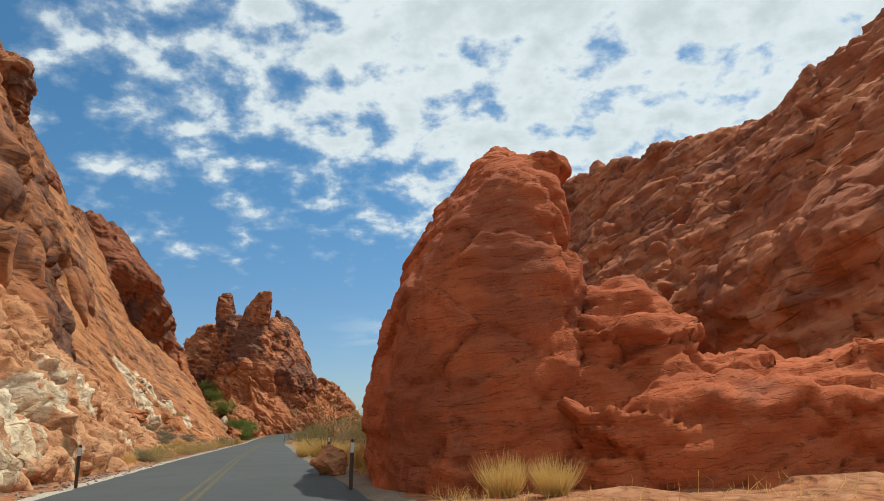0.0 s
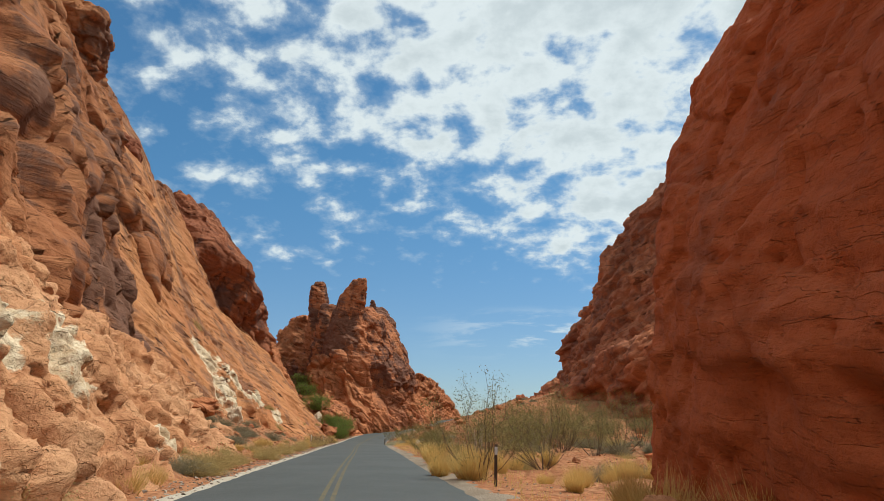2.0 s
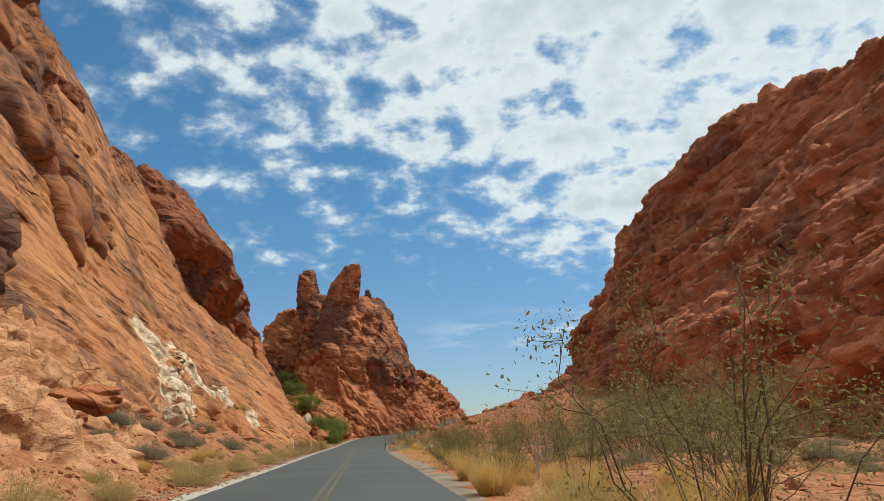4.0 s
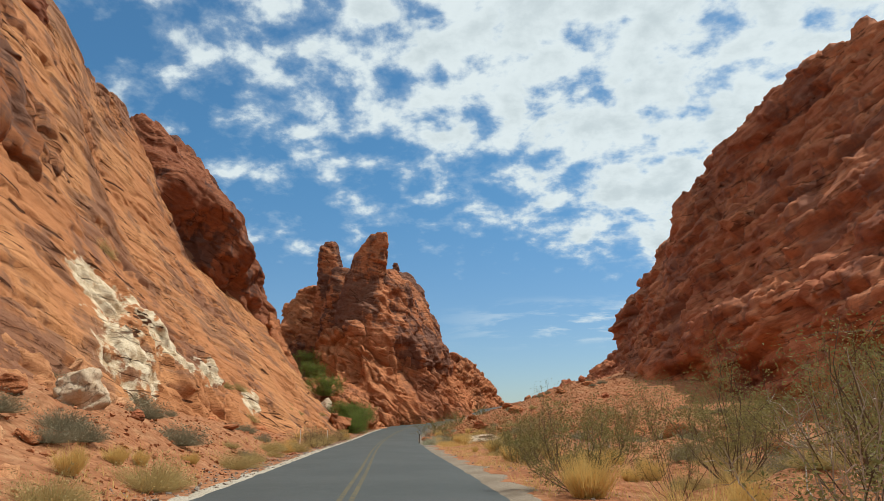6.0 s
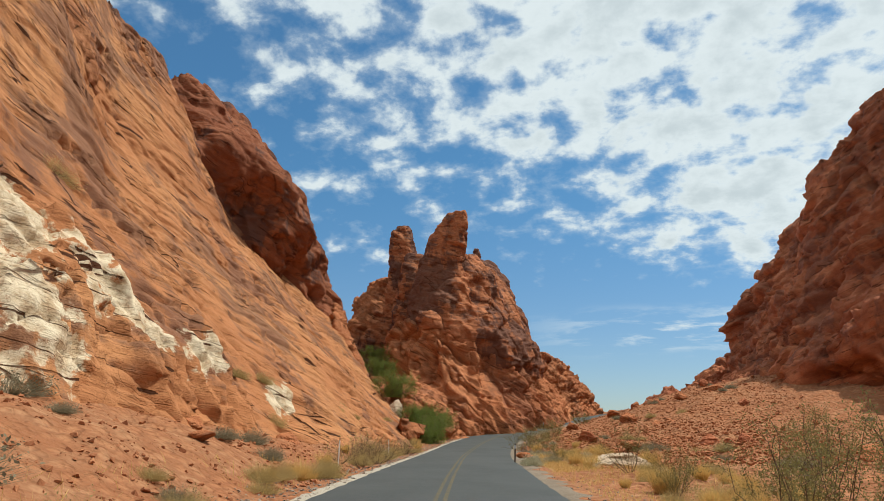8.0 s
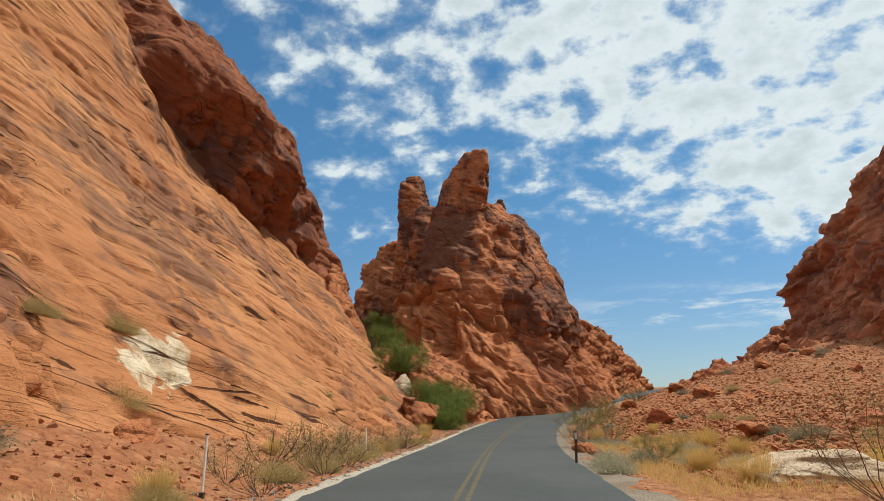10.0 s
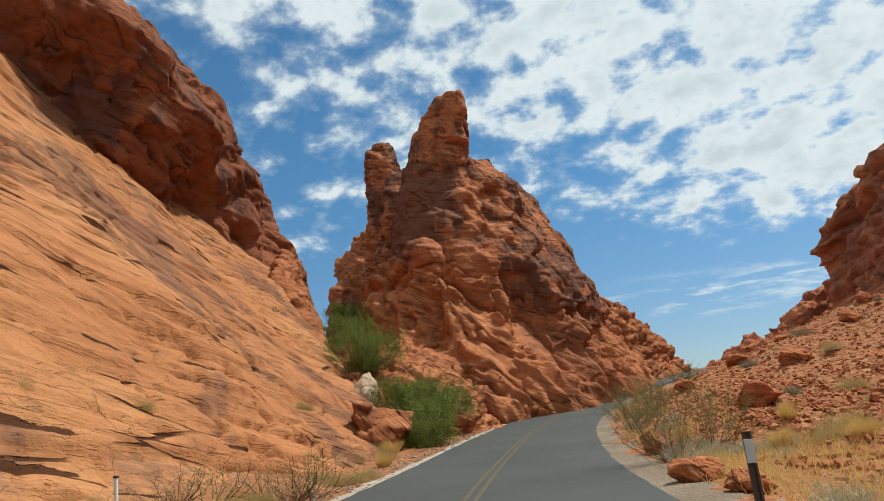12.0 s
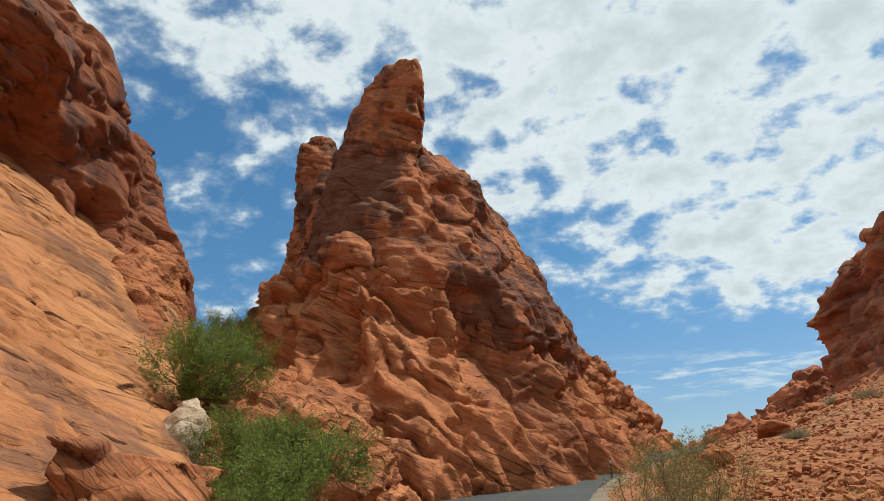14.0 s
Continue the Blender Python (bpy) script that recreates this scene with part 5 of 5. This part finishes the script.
def shrub(name, label, seed, height, spread, stems, leaves, leaf_size, leaf, wood, bare=0.35, droop=0.0, forks=3, category="shrub", thick=0.022):
    """A desert shrub of forking stems with small leaves on the outer twigs; stands on the origin."""
    rng = np.random.default_rng(seed)
    wood_heap, leaf_heap = Heap(), Heap()
    spots = []
    for k in range(stems):
        w = rng.uniform(0, 2 * math.pi)
        lean = rng.uniform(0.15, 1.0) * spread
        top = np.array([math.cos(w) * lean, math.sin(w) * lean, height * rng.uniform(0.6, 1.0) * (1 - 0.25 * (lean / max(spread, 0.01)) ** 2)])
        root = np.array([math.cos(w), math.sin(w), 0]) * 0.12 * spread * rng.uniform(0.2, 1)
        t = np.linspace(0, 1, 6)[:, None]
        bow = np.array([math.cos(w) * lean, math.sin(w) * lean, 0]) * 0.25
        path = root + (top - root) * t + bow * np.sin(t * math.pi) + rng.normal(0, 0.035, (6, 3)) * height * t
        wood_heap.tube(path, thick, thick * 0.3)
        for j in range(forks):
            u = rng.uniform(bare * 0.6, 0.95)
            i = int(u * 5)
            at = path[i] + (path[min(i + 1, 5)] - path[i]) * (u * 5 - i)
            way = rng.normal(size=3) * (0.8, 0.8, 0.5) + (top - root) / height * 0.9
            length = height * rng.uniform(0.15, 0.38)
            twig = at + way / np.linalg.norm(way) * length * np.linspace(0, 1, 4)[:, None] + rng.normal(0, 0.02, (4, 3)) * height * np.linspace(0, 1, 4)[:, None]
            wood_heap.tube(twig, thick * 0.45, thick * 0.15, 3)
            spots.append(twig[1:])
        spots.append(path[max(1, int(bare * 6)):])
    root_ob = tagged(new(name), label, category)
    part("trunk", wood_heap.mesh("trunk", wood), root_ob)
    if leaves:
        spots = np.concatenate(spots)
        pick = spots[rng.integers(0, len(spots), leaves)]
        pick = pick + rng.normal(0, 0.035 * height, (leaves, 3)) - np.array([0, 0, droop]) * rng.uniform(0, 1, (leaves, 1))
        pick[:, 2] = np.maximum(pick[:, 2], 0.03)
        leaf_heap.leaves(pick, leaf_size, rng)
        part("crown", leaf_heap.mesh("crown", leaf), root_ob)
    return root_ob


def tuft(name, label, seed, height, radius, blades, leaf, width=0.012, upright=0.5, category="bush", twigs=None):
    """A round dry bush or a grass clump of very many thin stalks; stands on the origin."""
    rng = np.random.default_rng(seed)
    w = rng.uniform(0, 2 * math.pi, blades)
    el = np.arccos(rng.uniform(0.0, 1.0, blades)) * (1 - upright)
    reach = rng.uniform(0.55, 1.0, blades) * (1 + 0.2 * np.sin(3 * w + seed))
    tips = np.stack([np.cos(w) * np.sin(el) * radius * 1.5, np.sin(w) * np.sin(el) * radius * 1.5, np.cos(el) * height], 1) * reach[:, None]
    roots = np.stack([tips[:, 0] * 0.35, tips[:, 1] * 0.35, np.zeros(blades)], 1) + rng.normal(0, 0.05 * radius, (blades, 3)) * (1, 1, 0)
    h = Heap()
    h.blades(roots, tips, width, rng)
    if twigs:
        h.leaves(tips[::2] * rng.uniform(0.75, 1.0, (len(tips[::2]), 1)), 0.035, rng, 1.6)
    root_ob = tagged(new(name), label, category)
    part("crown", h.mesh("crown", leaf), root_ob)
    return root_ob


def plant(first, group, spots, rng, wide=(0.85, 1.2)):
    """Sets the first plant and its copies at (x, y, height factor)."""
    first["group"] = group
    for k, (x, y, s) in enumerate(spots):
        z = land(x, y) - 0.03
        m = pose(x, y, z, 0, 0, rng.uniform(0, 360)) @ Matrix.Diagonal((s * rng.uniform(*wide), s * rng.uniform(*wide), s, 1))
        if k == 0:
            first.matrix_world = m
        else:
            copy_thing(first, m)


def beside(rng, n, y0, y1, r0, r1, s0, s1, side):
    out = []
    for _ in range(n):
        y = rng.uniform(y0, y1)
        r = rng.uniform(r0, r1)
        x = float(road_x(np.array([y]))[0]) + side * (ROAD_HALF + r) * float(road_lean(np.array([y]))[0])
        out.append((x, y, rng.uniform(s0, s1)))
    return out


rp = np.random.default_rng(5)
# tall open shrubs on the flat beside the road
plant(shrub("creosote_bush", "tall open olive-green creosote bush with thin brown stems", 41, 3.6, 1.7, 15, 4200, 0.028, OLIVE, TWIG, thick=0.014), "tall shrubs by the road",
      [(-9.3, 42.6, 1.0), (-15.6, 72.1, 0.8), (-12.8, 66.4, 0.7), (-20.7, 96.6, 0.7), (-10.0, 61.7, 1.0), (-3.5, 70, 0.9), (-11, 69, 1.1), (-6, 75, 1.1), (-8.5, 80, 1.1), (-13.2, 79, 0.9), (-2, 82, 1.1), (-10.5, 88, 1.0), (-4.5, 58, 1.0), (-6.4, 55.2, 1.0), (-2.6, 62.5, 1.1), (-0.8, 66.5, 1.0), (-5.8, 65.6, 1.1)], rp)
plant(shrub("creosote_bush", "wide olive creosote bush with many bent stems", 42, 2.8, 1.9, 18, 5200, 0.028, OLIVE, TWIG, thick=0.014), "tall shrubs by the road",
      [(-7.3, 48.5, 1.0), (-28.9, 116.9, 0.68), (-28.0, 119.6, 0.7), (-16.6, 75.5, 0.8), (-9.5, 73.5, 1.0), (-17.3, 77.9, 0.8), (-7.2, 63.2, 1.15), (-13.0, 84, 1.0), (-6, 84, 0.9), (2, 74, 1.0), (4, 88, 1.1), (-4, 94, 1.0), (8, 80, 1.0), (-9.0, 65.5, 1.2), (-5.2, 69, 1.2), (-30.9, 129.6, 0.75), (-14, 93, 0.9)] + beside(rp, 9, 50, 92, 9, 26, 0.7, 1.1, 1), rp)
plant(shrub("palo_verde", "bushy green shrub with fine leaves beside the road", 43, 2.4, 1.6, 16, 6500, 0.03, OLIVE, TWIG, 0.2, thick=0.014), "green shrubs by the road",
      [(-15.0, 66.5, 0.95), (-17.0, 80.5, 0.9), (-25.0, 106.5, 0.5), (-31.2, 132.5, 0.8), (-30.8, 141, 0.9), (-12.5, 55.5, 0.7), (-19, 88.5, 0.7), (-31.5, 150, 0.9), (-29, 158, 0.9)], rp)
plant(shrub("dead_shrub", "leafless bleached shrub with pale crooked branches", 44, 2.6, 1.7, 9, 0, 0.04, OLIVE, PALE_TWIG, 0.3, forks=7), "dead shrubs",
      [(-11.3, 60.8, 1.0), (-8.2, 67.5, 0.9), (-14.6, 77, 0.6), (-7.5, 72, 1.1), (-46.6, 141.2, 1.0), (-28.9, 115.6, 0.6)], rp)
plant(shrub("dry_shrub", "sparse dry shrub of bent brown twigs at the slab's foot", 45, 1.5, 1.6, 14, 500, 0.04, TAN, TWIG, 0.4, forks=6, thick=0.016), "dry shrubs",
      [(-34.9, 98.6, 1.0), (-35.9, 103.2, 1.0), (-35.2, 101, 0.8), (-36.4, 105, 0.7), (-34.0, 95.6, 0.7), (-38.2, 110.5, 0.6)] + beside(rp, 12, 95, 116, 0.9, 2.4, 0.5, 1.0, -1), rp)
# green trees of the gully
plant(shrub("mesquite", "bright green bushy mesquite with drooping fine leaves", 46, 3.3, 2.3, 26, 15000, 0.055, GREEN, TWIG, 0.1, 0.5, 5, "tree", 0.03), "green trees in the gully",
      [(-42.4, 134.2, 1.0)], rp)
for x, y, z, s in ((-48.6, 139.0, 5.6, 1.0), (-43.6, 138.2, 1.6, 0.95), (-41.9, 131.6, 0.3, 0.7), (-44.8, 136.6, 2.4, 0.8), (-56.5, 151.5, 11.0, 0.8), (-53.2, 145.5, 8.6, 0.8)):
    first = bpy.data.objects["mesquite"]
    copy_thing(first, pose(x, y, z, 0, 0, 70 * s + x) @ Matrix.Scale(s, 4))
# round bushes
plant(tuft("brush", "round tan and gold dry bush beside the road", 51, 1.0, 0.9, 1900, TAN, 0.007, 0.1, twigs=TAN), "round dry bushes",
      [(-16.3, 30.6, 0.95), (-19.0, 42.6, 0.9), (-20.4, 46.0, 1.1), (-22.7, 56.5, 1.0), (-25.3, 65.3, 1.05), (-24.5, 61, 0.9), (-27.3, 73.6, 0.9), (-31.3, 88.8, 0.9), (-10.5, 47.0, 1.1), (-34.0, 97.5, 0.8)]
      + beside(rp, 26, 24, 128, 1.5, 3.4, 0.4, 0.85, -1) + beside(rp, 14, 96, 120, 0.9, 2.2, 0.4, 0.8, -1) + beside(rp, 26, 60, 150, 3, 20, 0.4, 0.9, 1) + beside(rp, 40, 50, 104, 4, 32, 0.5, 1.1, 1), rp)
plant(tuft("brush", "low grey-brown round bush on the stony slope", 52, 0.75, 0.65, 1500, GREY, 0.007, 0.05, twigs=GREY), "grey round bushes",
      [(-19.5, 42.2, 1.0), (-29.6, 61.5, 1.1), (-30.6, 64.5, 1.0), (-27.9, 66, 0.9), (-29.2, 72.6, 1.3), (-32.0, 74.6, 1.2), (-33.4, 88.4, 0.9), (-35.6, 90.4, 1.0), (-35.2, 88.0, 0.8)]
      + beside(rp, 26, 56, 98, 2, 11, 0.5, 1.1, -1) + beside(rp, 34, 90, 190, 6, 34, 0.5, 1.2, 1) + beside(rp, 40, 44, 96, 6, 26, 0.7, 1.5, 1), rp)
plant(tuft("brush", "pale grey sage bush beside the gravel shoulder", 53, 0.6, 0.55, 1400, SAGE, 0.007, 0.05, twigs=SAGE), "pale sage bushes",
      [(-26.4, 104.8, 1.0), (-26.8, 107.8, 0.9), (-25.9, 102.5, 1.0), (-28.4, 114.4, 0.8), (-37.0, 108.4, 1.0), (-28.8, 117.3, 0.9)] + beside(rp, 22, 90, 140, 1.6, 5, 0.5, 1.0, 1), rp)
plant(tuft("grass_clump", "tall clump of golden dry grass", 54, 1.0, 0.55, 900, GOLD, 0.010, 0.45, category="grass"), "golden grass clumps",
      [(-5.6, 29.8, 1.1), (-1.9, 19.2, 0.8), (-1.2, 17.6, 0.8), (-0.4, 16.9, 0.7), (-4.9, 28, 1.0), (-12.4, 52.4, 1.1), (-9.6, 42.4, 1.1), (-14.8, 65.0, 1.0), (-10.9, 44.2, 0.9), (-13.6, 58, 1.0), (-3.9, 25.6, 0.7)]
      + beside(rp, 70, 20, 124, 1.6, 6.5, 0.4, 1.0, 1) + beside(rp, 26, 24, 128, 1.4, 3.2, 0.4, 0.8, -1), rp)


def on_slab(x, y, z, kind, s):
    copy_thing(kind, pose(x, y, z, 0, 15, 40 * s) @ Matrix.Scale(s, 4))


grey_one = bpy.data.objects["brush.001"] if "brush.001" in bpy.data.objects else bpy.data.objects["brush"]
for x, y, z, s in ((-40.2, 98.0, 4.2, 0.8), (-39.4, 94.6, 4.2, 0.7), (-45.2, 87, 12.6, 1.4), (-39.0, 93.0, 2.6, 0.7), (-38.6, 96.8, 1.9, 0.9), (-40.6, 108.6, 3.0, 0.45), (-41.3, 110.2, 3.4, 0.45), (-41.0, 112.2, 2.6, 0.5), (-42.0, 121.2, 2.6, 0.5)):
    on_slab(x, y, z, grey_one, s)


def dry_grass():
    """The thin golden grass between the clumps, uncountable."""
    rng = np.random.default_rng(61)
    n = 30000
    y = rng.uniform(14, 140, n)
    r = 0.9 + 6.0 * rng.uniform(0, 1, n) ** 1.2
    side = np.where(rng.uniform(0, 1, n) < 0.82, 1, -1)
    r = np.where(side < 0, 1.0 + r * 0.35, r)
    x = road_x(y) + side * (ROAD_HALF + r) * road_lean(y)
    keep = fbm(np.stack([x, y, x * 0], 1) / 2.6, 2) > rng.uniform(-0.25, 0.45, n)
    x, y = x[keep], y[keep]
    y2 = rng.uniform(97, 119, 12000)
    r2 = 1.2 + 5.5 * rng.uniform(0, 1, 12000)
    x = np.concatenate([x, road_x(y2) + (ROAD_HALF + r2) * road_lean(y2)])
    y = np.concatenate([y, y2])
    root = np.stack([x, y, ground_height(x, y) - 0.02], 1)
    tip = root + np.stack([rng.normal(0, 0.12, len(x)), rng.normal(0, 0.12, len(x)), rng.uniform(0.10, 0.36, len(x))], 1)
    h = Heap()
    h.blades(root, tip, 0.012, rng)
    tagged(new("dry_grass", h.mesh("dry_grass", GOLD)), "thin golden dry grass along the gravel shoulder", "grass", kind="stuff")


dry_grass()


# ---------------------------------------------------------------- roadside posts
def plain(name, colour, rough=0.6, metal=0.0):
    m = Nodes(name)
    n = m.noise(14.0, 4.0, 0.6)
    c = m.mix(m.math("MULTIPLY", m.span(n, 0.5, 0.7), 0.4), colour, tuple(v * 0.6 for v in colour))
    m.bsdf.inputs["Metallic"].default_value = metal
    return m.done(c, rough, m.bump(n, 0.2, 0.004), 0.4)


STEEL = plain("rusty_brown_steel", (0.10, 0.07, 0.055), 0.7, 0.3)
WHITE = plain("white_paint", (0.75, 0.74, 0.70), 0.5)
BLACK = plain("black_rubber", (0.03, 0.03, 0.03), 0.7)
SILVER = plain("grey_reflector_sheet", (0.55, 0.56, 0.58), 0.35)


def box_mesh(name, x, y, z, material, z0=0.0, bevel=0.004):
    bm = bmesh.new()
    bmesh.ops.create_cube(bm, size=1.0)
    for v in bm.verts:
        v.co = Vector((v.co.x * x, v.co.y * y, (v.co.z + 0.5) * z + z0))
    bmesh.ops.bevel(bm, geom=bm.edges[:], offset=bevel, segments=1, affect="EDGES")
    me = bpy.data.meshes.new(name)
    bm.to_mesh(me)
    bm.free()
    me.materials.append(material)
    return me


def channel_mesh(height):
    """A steel post of U section."""
    prof = [(-0.045, 0.0), (-0.045, 0.008), (-0.02, 0.008), (-0.015, 0.035), (0.015, 0.035), (0.02, 0.008), (0.045, 0.008), (0.045, 0.0), (0.024, 0.0), (0.018, 0.027), (-0.018, 0.027), (-0.024, 0.0)]
    n = len(prof)
    v = [(x, y, -0.3) for x, y in prof] + [(x, y, height) for x, y in prof]
    f = [(i, (i + 1) % n, n + (i + 1) % n, n + i) for i in range(n)] + [tuple(range(n))[::-1], tuple(range(n, 2 * n))]
    me = mesh_from("post", v, f)
    me.materials.append(STEEL)
    return me


def marker_post(x, y, tip, label):
    root = tagged(new("marker_post"), label, "marker post", "roadside marker posts")
    part("post", channel_mesh(1.15), root)
    part("reflector", box_mesh("reflector", 0.085, 0.006, 0.22, SILVER, 0.86), root).location = (0, -0.006, 0)
    root.matrix_world = pose(x, y, land(x, y), tip, 0, 14)
    return root


first_post = marker_post(-12.35, 23.3, 0, "dark brown steel marker post at the road's edge")
for x, y, tip in ((-4.45, 20.2, -3), (-8.6, 39.7, -2), (-27.7, 106.4, -5), (-34.0, 157.5, 0)):
    copy_thing(first_post, pose(x, y, land(x, y), tip, 2, 14))
pole = tagged(new("marker_pole"), "thin white marker pole with a black foot beside the road", "marker post")
part("pole", box_mesh("pole", 0.05, 0.05, 1.12, WHITE, 0.08, 0.012), pole)
part("foot", box_mesh("foot", 0.09, 0.09, 0.12, BLACK, -0.02), pole)
part("cap", box_mesh("cap", 0.07, 0.05, 0.03, BLACK, 1.2), pole)
pole["group"] = "roadside marker posts"
copy_thing(pole, pose(-33.2, 93.8, land(-33.2, 93.8), 0, 1, 14))
pole.matrix_world = pose(-36.05, 107.0, land(-36.05, 107.0), 0, -3, 14)
